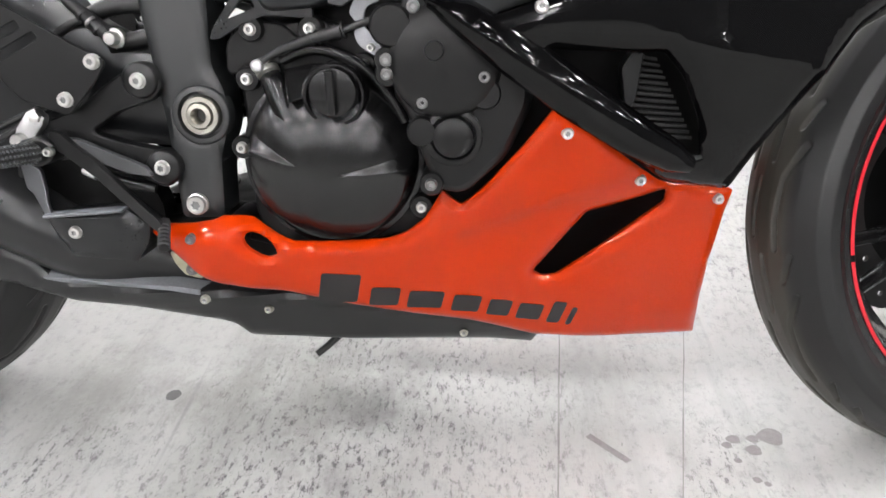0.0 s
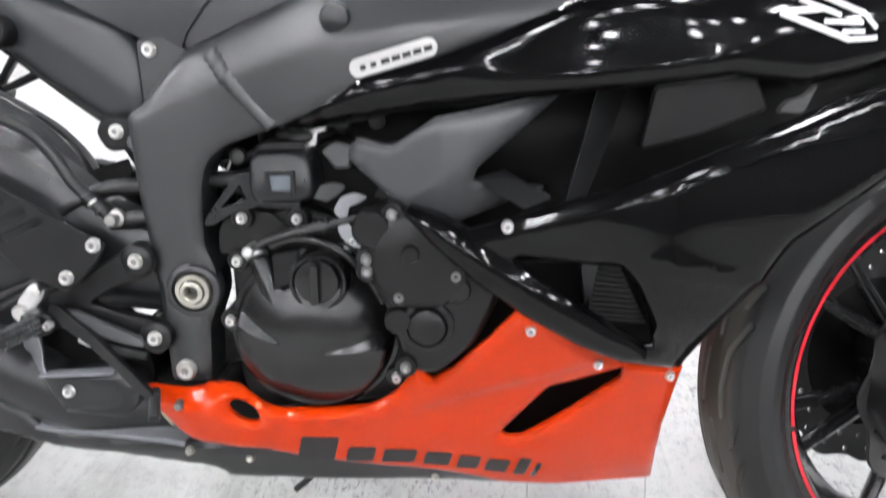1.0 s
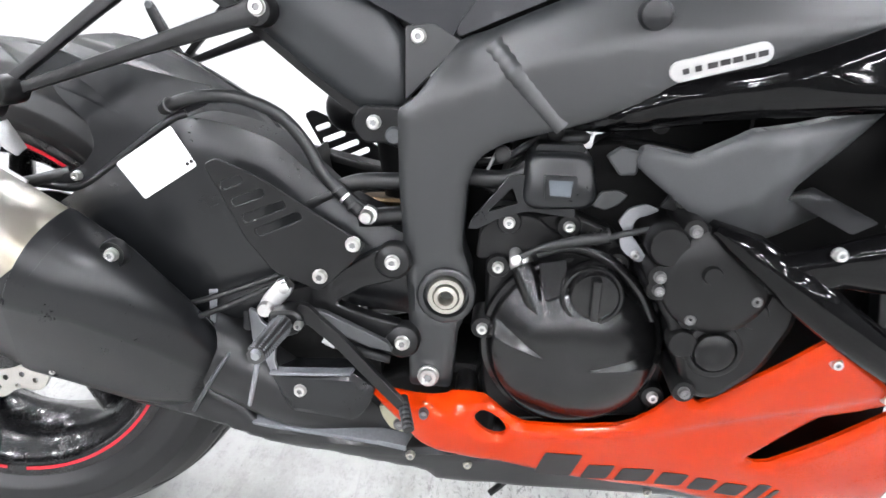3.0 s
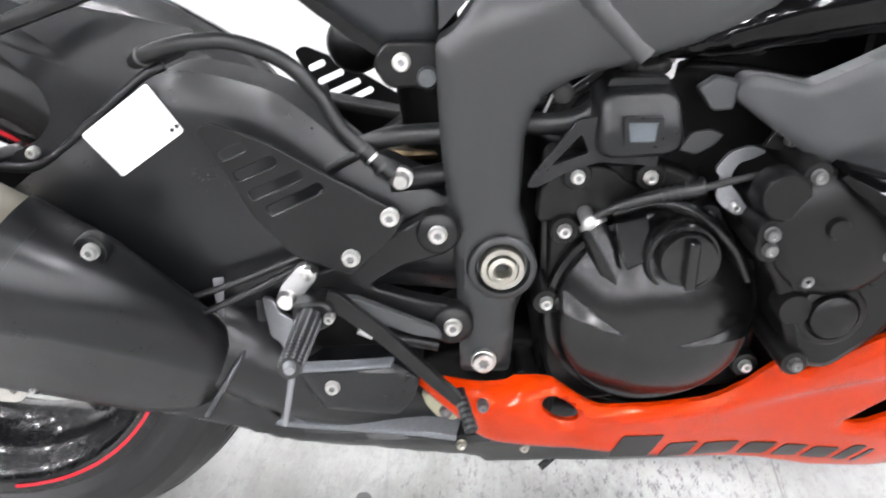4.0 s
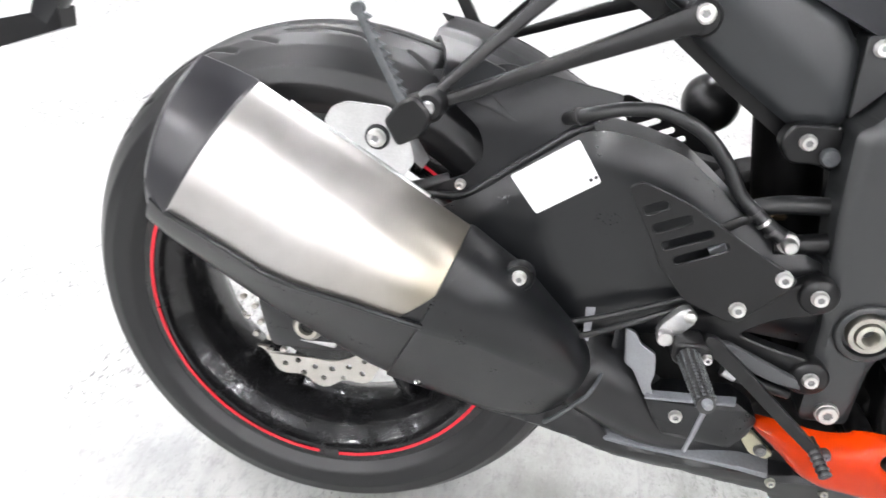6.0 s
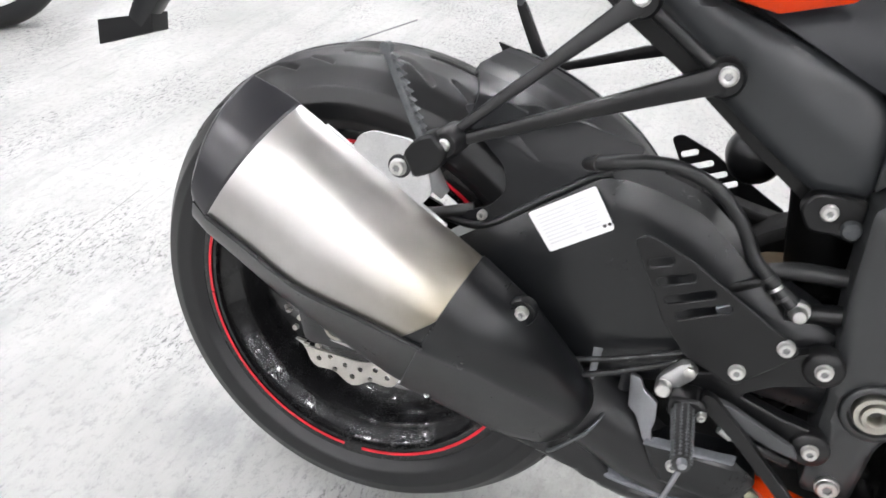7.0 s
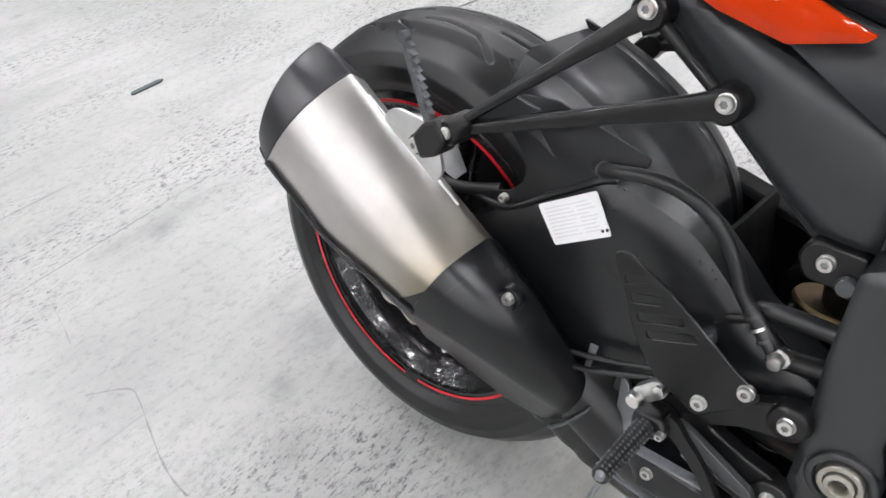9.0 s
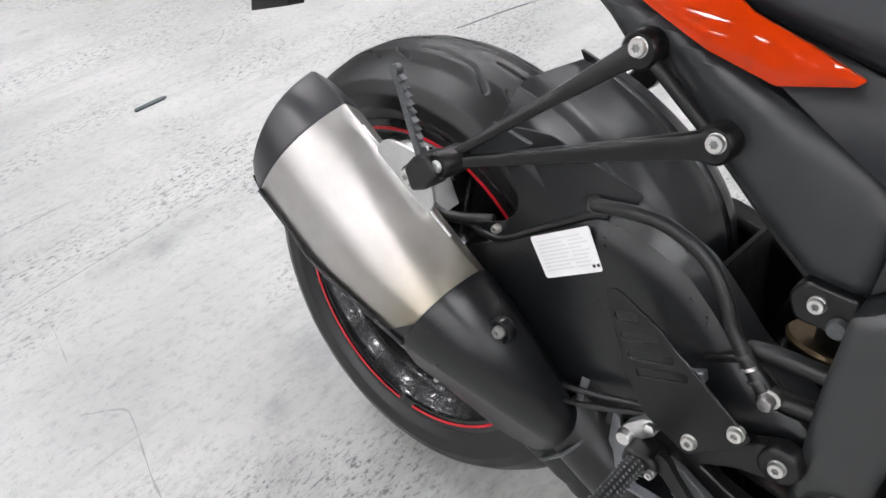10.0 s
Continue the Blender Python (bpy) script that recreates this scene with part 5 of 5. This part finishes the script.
part("throttle_body", box(0.60, 0.86, -0.09, 0.09, 0.50, 0.60), DARK, bike, "dark throttle body block", bevel=0.01)
for k, (x, z) in enumerate(((0.590, 0.540), (0.640, 0.562), (0.668, 0.566), (0.700, 0.572), (0.735, 0.575))):
    part("hose_clamp", lathe([(0.008, -0.118), (0.008, -0.128), (0.005, -0.130)], x, z, 14), BLACK if k % 2 else FIN, eng, "dull hose clamp")

# small fittings round the reservoir
part("coolant_clamp", panel([rnd([(0.655, 0.572), (0.682, 0.575), (0.684, 0.566), (0.675, 0.564), (0.673, 0.551), (0.663, 0.550), (0.664, 0.566)], 0.002)], -0.130, 0.008), ALLOY, bike, "bright bent hose clamp", bevel=0.001)
part("coolant_elbow", tube([(0.640, -0.110, 0.560), (0.652, -0.122, 0.558), (0.668, -0.120, 0.562), (0.69, -0.10, 0.572)], 0.0105, 12, 4), HOSE, bike, "black rubber coolant elbow")
part("cable_plate", panel([rnd([(0.674, 0.503), (0.682, 0.517), (0.697, 0.519), (0.707, 0.515), (0.700, 0.506), (0.687, 0.499)], 0.003)], -0.160, 0.004), FRAME_GREY, bike, "grey cable guide plate", bevel=0.001)
part("wire_tie", tube([(0.584, -0.120, 0.541), (0.575, -0.120, 0.521)], 0.0016, 8, 1), ALLOY, bike, "bright wire tie")
for pts in (((0.567, -0.105, 0.508), (0.590, -0.112, 0.500), (0.620, -0.108, 0.496), (0.70, -0.10, 0.505)), ((0.567, -0.108, 0.528), (0.592, -0.112, 0.534), (0.615, -0.11, 0.548), (0.64, -0.10, 0.560))):
    part("wire_loom", tube(pts, 0.0042, 8, 5), HOSE, bike, "thin black wire loom")
for x, z in ((0.745, 0.520), (0.752, 0.512), (0.772, 0.507)):
    bolt(x, -0.170, z, bike, 0.0045)
part("fairing_tab", panel([rnd([(0.735, 0.506), (0.748, 0.527), (0.765, 0.520), (0.785, 0.504), (0.770, 0.499)], 0.003)], -0.164, 0.005), BLACK, bike, "black fairing tab", bevel=0.001)

# upper fairing
def fair_y(x, z):
    w = smooth(z, [0.30, 0.34, 0.41, 0.50, 0.60, 0.66, 0.73, 0.80], [0.165, 0.187, 0.224, 0.243, 0.228, 0.205, 0.165, 0.12])
    crest = 0.468 - (x - 0.95) * 0.21
    ridge = 0.010 * math.exp(-abs(z - crest) / 0.022) * min(1.0, soft(x - 0.95, 0.03) / 0.06)
    return -w - ridge + soft(x - 1.0, 0.05) * 0.22


side_loop = rnd([(0.800, 0.484), (0.834, 0.491), (0.878, 0.505), (0.978, 0.533), (1.081, 0.571), (1.20, 0.612), (1.30, 0.64), (1.32, 0.58), (1.23, 0.543), (1.17, 0.503), (1.125, 0.473), (1.099, 0.435), (1.073, 0.392), (1.058, 0.360), (1.044, 0.326), (0.990, 0.336), (0.976, 0.342), (0.885, 0.412), (0.84, 0.444)], 0.006, 3)
mouth = rnd([(0.868, 0.462), (0.948, 0.456), (0.962, 0.458), (0.982, 0.435), (1.000, 0.398), (1.010, 0.362), (0.985, 0.372), (0.930, 0.402), (0.885, 0.437)], 0.006, 3)
fairing = part("side_fairing", panel([side_loop, mouth], fair_y, 0.006, 0.007, (0.012, 0.008)), GLOSS, bike, "gloss black side fairing", bevel=0.001)
bolt(0.863, -0.244, 0.495, fairing, 0.0065)


def upper_y(x, z):
    """The upper fairing, with a long shallow hollow pressed into it."""
    u, v = (x - 0.94) / 0.10, (z - 0.648 - (x - 0.94) * 0.02) / 0.024
    d = math.sqrt(u * u + v * v)
    return -smooth(z, [0.56, 0.60, 0.65, 0.70, 0.76, 0.82], [0.196, 0.216, 0.221, 0.208, 0.172, 0.12]) + soft(x - 1.05, 0.05) * 0.10 + 0.42 * (x - 0.93) ** 2 + 0.0045 / (1 + math.exp((d - 1.0) * 6))


upper_loop = rnd([(0.640, 0.572), (0.676, 0.592), (0.726, 0.619), (0.800, 0.638), (0.849, 0.656), (0.935, 0.692), (1.05, 0.738), (1.20, 0.80), (1.34, 0.80), (1.34, 0.640), (1.20, 0.628), (1.125, 0.612), (1.06, 0.622), (0.971, 0.612), (0.875, 0.602), (0.786, 0.592), (0.725, 0.580), (0.68, 0.572)], 0.006, 3)
upper = part("upper_fairing", panel([upper_loop], upper_y, 0.006, 0.007, (0.014, 0.009)), GLOSS, bike, "gloss black upper fairing", bevel=0.001)
line_pts = [(1.062, 0.731), (1.10, 0.7195), (1.135, 0.709), (1.20, 0.690), (1.30, 0.66)]
part("pin_line", loft([[(x, upper_y(x, z + dz) - dy, z + dz) for dz, dy in ((0.0, 0.0012), (w, 0.0012), (w, -0.002), (0.0, -0.002))] for (x, z), w in zip(line_pts, (0.001, 0.004, 0.007, 0.012, 0.016))]), STRIPE, upper, "red painted line")
part("pin_line", loft([[(x, upper_y(x, z + dz) - dy, z + dz) for dz, dy in ((-0.003, 0.0010), (0.0, 0.0010), (0.0, -0.002), (-0.003, -0.002))] for x, z in line_pts]), PAPER, upper, "thin white painted line")
for (xa, za), (xb, zb), w in (((1.103, 0.6868), (1.127, 0.6905), 0.0048), ((1.126, 0.6900), (1.173, 0.6735), 0.0042), ((1.172, 0.6740), (1.186, 0.6610), 0.0036), ((1.092, 0.6735), (1.132, 0.6775), 0.0050), ((1.094, 0.6730), (1.160, 0.6510), 0.0046), ((1.159, 0.6512), (1.187, 0.6530), 0.0040), ((1.110, 0.6850), (1.150, 0.6718), 0.0036), ((1.134, 0.6665), (1.172, 0.6655), 0.0036), ((1.152, 0.6580), (1.174, 0.6580), 0.0036)):
    d = Vector((xb - xa, zb - za)).normalized()
    n = Vector((-d.y, d.x)) * (w / 2)
    part("emblem_bar", panel([[(xa - n.x, za - n.y), (xb - n.x, zb - n.y), (xb + n.x, zb + n.y), (xa + n.x, za + n.y)]], lambda x, z: upper_y(x, z) - 0.0012, 0.0015, 0.012), PAPER, upper, "white emblem bar")
# gloss edge bar, mouth liner and radiator
part("fairing_strut", loft([[(x + c * w * 0.55, y + s2 * 0.014, z + c * w) for c, s2 in [(math.cos(radians(45 * k)), math.sin(radians(45 * k))) for k in range(8)]] for x, y, z, w in ((0.772, -0.205, 0.502, 0.006), (0.80, -0.224, 0.489, 0.013), (0.84, -0.234, 0.461, 0.017), (0.89, -0.230, 0.424, 0.017), (0.94, -0.217, 0.390, 0.016), (0.98, -0.206, 0.366, 0.013), (0.998, -0.198, 0.357, 0.007))]), GLOSS, fairing, "gloss black fairing edge bar")
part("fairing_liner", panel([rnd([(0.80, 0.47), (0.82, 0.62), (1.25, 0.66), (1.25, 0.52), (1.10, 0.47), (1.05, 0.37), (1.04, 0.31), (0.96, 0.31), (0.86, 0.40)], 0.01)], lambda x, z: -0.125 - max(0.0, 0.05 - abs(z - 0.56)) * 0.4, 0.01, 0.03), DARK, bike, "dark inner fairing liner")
rad = part("radiator", panel([[(0.945, 0.37), (0.952, 0.455), (0.975, 0.447), (1.015, 0.372), (0.99, 0.36)]], -0.146, 0.02), DARK, bike, "finned metal radiator")
for k in range(14):
    z = 0.375 + 0.0056 * k
    x1 = 1.012 - max(0.0, (z - 0.372)) * 0.5
    part("fin", panel([[(0.953, z), (x1, z - 0.004), (x1, z - 0.0015), (0.953, z + 0.0025)]], -0.150, 0.005), FIN, rad)
part("liner_post", panel([rnd([(0.938, 0.44), (0.948, 0.455), (0.958, 0.455), (0.952, 0.41), (0.944, 0.40)], 0.004)], -0.172, 0.02), PLASTIC, bike, "black inner post", bevel=0.004)
part("liner_clip", panel([rnd([(0.905, 0.466), (0.935, 0.464), (0.926, 0.457), (0.914, 0.457)], 0.003)], -0.165, 0.01), ALLOY, bike, "bright metal clip", bevel=0.002)
# air duct cover and the recess behind it
duct = part("air_duct_cover", panel([rnd([(0.709, 0.543, 0.01), (0.716, 0.562, 0.01), (0.755, 0.556), (0.798, 0.585), (0.880, 0.600), (0.915, 0.606), (0.850, 0.552), (0.836, 0.540, 0.003), (0.832, 0.527, 0.003), (0.862, 0.520), (0.905, 0.512), (0.879, 0.506), (0.795, 0.480), (0.786, 0.486)], 0.004)], lambda x, z: -0.166 - 0.55 * min(0.09, max(0.0, x - 0.715)) + 0.25 * max(0.0, z - 0.575) + 0.35 * max(0.0, x - 0.83) + 0.42 * soft(0.506 + (x - 0.765) * 0.735 - z, 0.003), 0.018, 0.005, (0.006, 0.004)), DUCT_GREY, bike, "grey plastic air duct cover", bevel=0.001)
part("duct_lip", panel([rnd([(0.834, 0.527), (0.862, 0.534), (0.905, 0.514), (0.879, 0.506)], 0.003)], lambda x, z: -0.222 + (z - 0.506) * 1.6, 0.006, 0.01), PAN_GREY, duct, "grey inner lip")
part("duct_blade", panel([rnd([(0.946, 0.612), (0.982, 0.612), (0.950, 0.530), (0.938, 0.505), (0.916, 0.506)], 0.006)], lambda x, z: -0.165 - (0.61 - z) * 0.35 + 1.3 * (x - 0.93 - (z - 0.53) * 0.4), 0.01, 0.02), PAN_GREY, bike, "grey plastic duct blade", bevel=0.003)
part("inner_panel", panel([rnd([(1.00, 0.61), (1.09, 0.622), (1.105, 0.59), (1.04, 0.565), (0.99, 0.552)], 0.006)], -0.168, 0.01), ENGINE, bike, "black inner fairing panel", bevel=0.002)
part("lamp_bracket", panel([rnd([(1.108, 0.588), (1.114, 0.598), (1.127, 0.602), (1.137, 0.614), (1.128, 0.588)], 0.004)], lambda x, z: -0.180 - (x - 1.1) * 0.3, 0.01), FIN, bike, "bright metal bracket in the fairing gap", bevel=0.002)

# rider foot controls
brk = part("footrest_bracket", panel([rnd([(0.490, 0.456), (0.512, 0.436), (0.500, 0.420), (0.460, 0.408), (0.432, 0.390), (0.470, 0.378), (0.501, 0.372), (0.520, 0.352), (0.503, 0.333), (0.46, 0.348), (0.415, 0.366), (0.392, 0.362), (0.376, 0.378), (0.382, 0.400), (0.42, 0.412), (0.455, 0.436)], 0.008)], -0.162, 0.016), BLACK, bike, "black forged footrest bracket", bevel=0.003)
for x, z in ((0.491, 0.439), (0.502, 0.3555)):
    part("bolt_lug", lathe([(0.017, -0.150), (0.017, -0.166), (0.015, -0.168)], x, z, 24), BLACK, brk)
    bolt(x, -0.169, z, brk, 0.0088)
part("link_arm", panel([rnd([(0.408, 0.388), (0.425, 0.386), (0.488, 0.358), (0.494, 0.348), (0.47, 0.352), (0.42, 0.372)], 0.003)], -0.176, 0.008), DUCT_GREY, brk, "flat grey link arm", bevel=0.0015)
part("master_cylinder", tube([(0.425, -0.165, 0.352), (0.455, -0.163, 0.342), (0.489, -0.161, 0.333)], (0.006, 0.005), 10, 3), BLACK, brk, "slim black brake rod")
part("rod_clip", tube([(0.424, -0.170, 0.356), (0.436, -0.170, 0.350)], 0.0055, 10, 1), ALLOY, brk, "bright clip")
peg = part("foot_peg", tube([(0.388, -0.184, 0.376), (0.389, -0.235, 0.381), (0.391, -0.276, 0.385)], (0.0096, 0.0076), 16, 1), FIN, bike, "knurled metal rider foot peg")
knob = None
for i in range(15):
    for k in range(10):
        t = (i + 0.5) / 15
        a = 2 * math.pi * k / 10
        r = 0.0096 - 0.0019 * t
        c = Vector((0.388 + 0.003 * t + r * math.cos(a), -0.190 - 0.084 * t, 0.3765 + 0.0085 * t + r * math.sin(a)))
        if knob is None:
            bm = bmesh.new()
            bmesh.ops.create_icosphere(bm, subdivisions=1, radius=0.0017)
            knob = part("peg_stud", bm, WORN, peg)
            knob.location = c
        else:
            o = new("peg_stud", knob.data)
            o.parent, o.location = peg, c
part("peg_end", tube([(0.391, -0.274, 0.387), (0.392, -0.280, 0.386)], (0.0050, 0.0035), 12, 1), DULL_ALLOY, peg, "bright peg end")
part("peg_feeler", tube([(0.391, -0.272, 0.376), (0.386, -0.272, 0.352), (0.382, -0.272, 0.335)], (0.0024, 0.002), 8, 2), DULL_ALLOY, peg, "thin steel feeler pin")
part("peg_yoke", panel([rnd([(0.374, 0.388), (0.400, 0.391), (0.409, 0.381), (0.405, 0.368), (0.388, 0.361), (0.373, 0.370)], 0.006)], -0.190, 0.028), BLACK, brk, "black peg yoke", bevel=0.003)
bolt(0.404, -0.191, 0.377, brk, 0.0052)
block = part("brake_switch", bar([(0.364, -0.166, 0.383), (0.371, -0.166, 0.391), (0.384, -0.166, 0.406), (0.389, -0.166, 0.411)], (0.013, 0.019, 0.019, 0.012), (0.010, 0.012, 0.012, 0.010), 0.002), ALLOY, bike, "bright alloy brake switch block")
part("switch_bolt", lathe([(0.0080, -0.168), (0.0080, -0.178), (0.0065, -0.180), (0.003, -0.180)], 0.367, 0.385, 12), ZINC, block)
part("switch_nut", lathe([(0.0058, -0.168), (0.0058, -0.176), (0.0045, -0.177)], 0.386, 0.408, 6), ZINC, block)
part("guard_wall", panel([rnd([(0.335, 0.367), (0.346, 0.367), (0.351, 0.357), (0.366, 0.351), (0.368, 0.330), (0.366, 0.316), (0.370, 0.304), (0.361, 0.301), (0.348, 0.325), (0.339, 0.329)], 0.003)], lambda x, z: -0.152 + 0.5 * (0.367 - x), 0.006), DULL_ALLOY, guard, "bare alloy upright wall of the guard", bevel=0.001)
part("guard_shelf", loft([[(x, -0.1575, z), (x, -0.1560, z + 0.0020), (x + 0.003, -0.146, z + 0.0040), (x + 0.003, -0.146, z + 0.001), (x, -0.1555, z - 0.002)] for x, z in ((0.3615, 0.3035), (0.390, 0.3050), (0.420, 0.3070), (0.447, 0.3088))]), PALE_LEDGE, guard, "pale grey top shelf", bevel=0.0008)
# near-black sheet fills the hollow and paints its shade
part("guard_backing", panel([rnd([(0.335, 0.30), (0.37, 0.262), (0.465, 0.262), (0.475, 0.30), (0.462, 0.335), (0.440, 0.362), (0.400, 0.385), (0.36, 0.385), (0.34, 0.36)], 0.01)], -0.118, 0.03), DARK, guard, "dark backing sheet for the shaded recess behind the guard")
part("pipe_lip", tube([muf_at(0.478, 0.012)[k] + AXD * 0.0135 for k in range(13, 28, 2)], (0.0017, 0.0024), 10, 3), WORN, muffler, "pale lip of the exhaust joint")
pedal = part("brake_pedal", panel([rnd([(0.402, 0.396), (0.412, 0.394), (0.424, 0.382), (0.510, 0.308), (0.506, 0.298), (0.480, 0.318), (0.412, 0.374), (0.400, 0.380)], 0.004)], lambda x, z: -0.183 - max(0.0, x - 0.44) * 0.3, 0.008, 0.02), BLACK, bike, "black rear brake pedal arm", bevel=0.0025)
pad = part("pedal_pad", tube([(0.506, -0.190, 0.307), (0.5115, -0.206, 0.2990), (0.517, -0.222, 0.2905)], (0.0056, 0.0048), 12, 1), BLACK, pedal, "ribbed black pedal pad")
for k in range(6):
    t = 0.22 + 0.14 * k
    part("pad_rib", tube([(0.506 + 0.011 * v, -0.190 - 0.032 * v, 0.307 - 0.0165 * v) for v in (t, t + 0.06)], 0.0060, 10, 1), DUCT_GREY, pedal)
bush = part("fairing_stay", panel([rnd([(0.470, 0.251), (0.482, 0.251), (0.508, 0.226), (0.502, 0.219), (0.484, 0.224), (0.474, 0.238)], 0.003)], -0.115, 0.03), TAN, bike, "cream plastic fairing stay", bevel=0.002)
bolt(0.4935, -0.1155, 0.231, bush, 0.0080, metal=DULL_ZINC)
for z0, z1, y in ((0.374, 0.416, -0.150), (0.357, 0.410, -0.154)):
    part("brake_line", tube([(0.277, y, z0), (0.32, y - 0.003, z0 + (z1 - z0) * 0.38), (0.392, y, z1 + 0.003)], 0.0031, 8, 4), HOSE, bike, "thin black brake line")
# strip added for the pale patch that shows behind the brake lines
part("pale_strip", panel([rnd([(0.2945, 0.386), (0.304, 0.387), (0.3005, 0.350), (0.2950, 0.349)], 0.001)], lambda x, z: -0.140 + 0.1 * (z - 0.35), 0.002), DULL_ALLOY, bike, "pale strip behind the brake lines")
part("hose_sleeve", tube([(0.425, -0.134, 0.505), (0.440, -0.137, 0.492), (0.456, -0.142, 0.480)], 0.0060, 12, 3), HOSE, bike, "crimped hose sleeve")
for k in range(3):
    part("hose_crimp", tube([(0.430 + 0.008 * k, -0.135 - 0.002 * k, 0.500 - 0.007 * k), (0.432 + 0.008 * k, -0.1355 - 0.002 * k, 0.498 - 0.007 * k)], 0.0072, 12, 1), ZINC if k == 1 else FIN, bike, "hose crimp ring")
part("banjo_bolt", lathe([(0.0095, -0.135), (0.0095, -0.143), (0.0068, -0.1435), (0.0068, -0.152), (0.0055, -0.154), (0.003, -0.154)], 0.462, 0.477, 12), ZINC, bike, "bright banjo bolt")
part("hose_neck", tube([(0.450, -0.140, 0.487), (0.456, -0.142, 0.481), (0.461, -0.143, 0.478)], 0.0032, 10, 2), ZINC, bike, "bright brake hose neck")
part("master_cylinder_body", tube([(0.452, -0.132, 0.470), (0.480, -0.131, 0.474), (0.515, -0.130, 0.479)], (0.0085, 0.0105), 14, 2), BLACK, bike, "black rear master cylinder body")
part("cylinder_bracket", panel([rnd([(0.418, 0.470), (0.432, 0.487), (0.452, 0.489), (0.470, 0.478), (0.462, 0.462), (0.436, 0.458)], 0.004)], -0.126, 0.006), BLACK, bike, "black cylinder bracket", bevel=0.001)
part("cable_clip", panel([rnd([(0.394, 0.466), (0.408, 0.474), (0.412, 0.464), (0.400, 0.456)], 0.002)], -0.150, 0.010), DULL_ALLOY, bike, "dull alloy clip behind the heel guard", bevel=0.001)
part("link_pipe", tube([(0.430, -0.120, 0.498), (0.455, -0.122, 0.506), (0.500, -0.120, 0.508)], 0.0085, 10, 4), HOSE, bike, "black rubber pipe")
part("hose_guide", tube([(0.402, -0.138, 0.482), (0.418, -0.138, 0.491), (0.432, -0.136, 0.497)], (0.005, 0.0035), 10, 3, flat=0.4), BLACK, bike, "black hose guide")
shock = part("shock_reservoir", lathe([(0.006, 0.020), (0.016, 0.023), (0.025, 0.030), (0.030, 0.042), (0.031, 0.060), (0.028, 0.078), (0.020, 0.09), (0.008, 0.095)], 0.407, 0.556, 28), BLACK, bike, "black round shock reservoir")
part("shock_body", tube([(0.47, 0.0, 0.60), (0.50, 0.0, 0.42)], 0.035, 16, 1), DARK, bike, "dark rear shock absorber")
part("linkage", loft([[(x, y, z) for x, z in rnd([(0.42, 0.385), (0.56, 0.385), (0.56, 0.47), (0.47, 0.49), (0.40, 0.44)], 0.03)] for y in (0.05, 0.12)]), DARK, bike, "dark swingarm crossmember", bevel=0.01)
part("spring_seat", lathe([(0.030, 0.0), (0.038, 0.0), (0.040, 0.004), (0.038, 0.008), (0.030, 0.008)]), BRONZE, bike, "dull bronze spring seat ring").matrix_basis = pose(0.470, 0.0, 0.455, 82, 0, 0)
part("shock_spring", coil((0.475, 0.0, 0.450), (0.468, 0.0, 0.285), 0.040, 0.0065, 5.5), COVER, bike, "gloss black rear shock spring")
part("mud_flap", loft([[(x, y, z) for x, z in ((0.356, 0.50), (0.372, 0.44), (0.40, 0.36), (0.404, 0.362), (0.378, 0.442), (0.362, 0.503))] for y in (-0.10, 0.11)]), DARK, bike, "black rubber flap below the hugger")

# tail lamp arm
arm = part("number_plate_arm", bar([(-0.356, 0.0, 0.606), (-0.335, 0.0, 0.640), (-0.300, 0.0, 0.690), (-0.20, 0.0, 0.80)], (0.030, 0.036, 0.050, 0.060), (0.026, 0.028, 0.03, 0.03), 0.008), PLASTIC, bike, "black bracket hanging under the tail")
part("bracket_foot", panel([rnd([(-0.4185, 0.601), (-0.329, 0.620), (-0.330, 0.5965), (-0.4195, 0.569)], 0.002)], -0.012, 0.030), BLACK, arm, bevel=0.003)
# side stand
part("side_stand", tube([(0.66, 0.06, 0.20), (0.615, 0.155, 0.085), (0.585, 0.200, 0.041)], (0.010, 0.007), 10, 1), BLACK, bike, "black steel side stand")
part("stand_stop", tube([(0.645, 0.0, 0.130), (0.6237, -0.010, 0.1005), (0.5985, -0.022, 0.0815)], (0.0055, 0.0045), 10, 2), BLACK, bike, "black steel stop under the belly cover")

# front wheel of another motorcycle, parked beyond the tail
other = part("parked_wheel", lathe([(0.205, -0.040), (0.222, -0.043), (0.222, 0.043), (0.205, 0.040), (0.192, 0.0)], n=64), ALLOY, None)
other.matrix_basis = pose(-2.13, 1.26, 0.300, -6, 0, 46)
tagged(other, "wheel of another parked motorcycle with a pale alloy rim", "wheel")
rows = []
bm = bmesh.new()
for i in range(17):
    a = math.pi * i / 16
    rows.append((0.222 + 0.078 * math.sin(a) ** 0.8, -0.056 * math.cos(a)))
rings = [[bm.verts.new((r * math.cos(2 * math.pi * i / 80), y, r * math.sin(2 * math.pi * i / 80))) for i in range(80)] for r, y in rows]
for a, b in zip(rings, rings[1:]):
    for i in range(80):
        bm.faces.new((a[i], a[(i + 1) % 80], b[(i + 1) % 80], b[i]))
part("tyre", bm, RUBBER, other, "black road tyre")
part("hub", lathe([(0.02, -0.05), (0.045, -0.05), (0.05, 0.0), (0.045, 0.05), (0.02, 0.05)], n=28), ALLOY, other)
for i in range(5):
    a = 2 * math.pi * i / 5
    part("spoke", bar([(0.04 * math.cos(a), 0, 0.04 * math.sin(a)), (0.20 * math.cos(a), 0, 0.20 * math.sin(a))], (0.034, 0.026), (0.03, 0.022), 0.006), ALLOY, other)
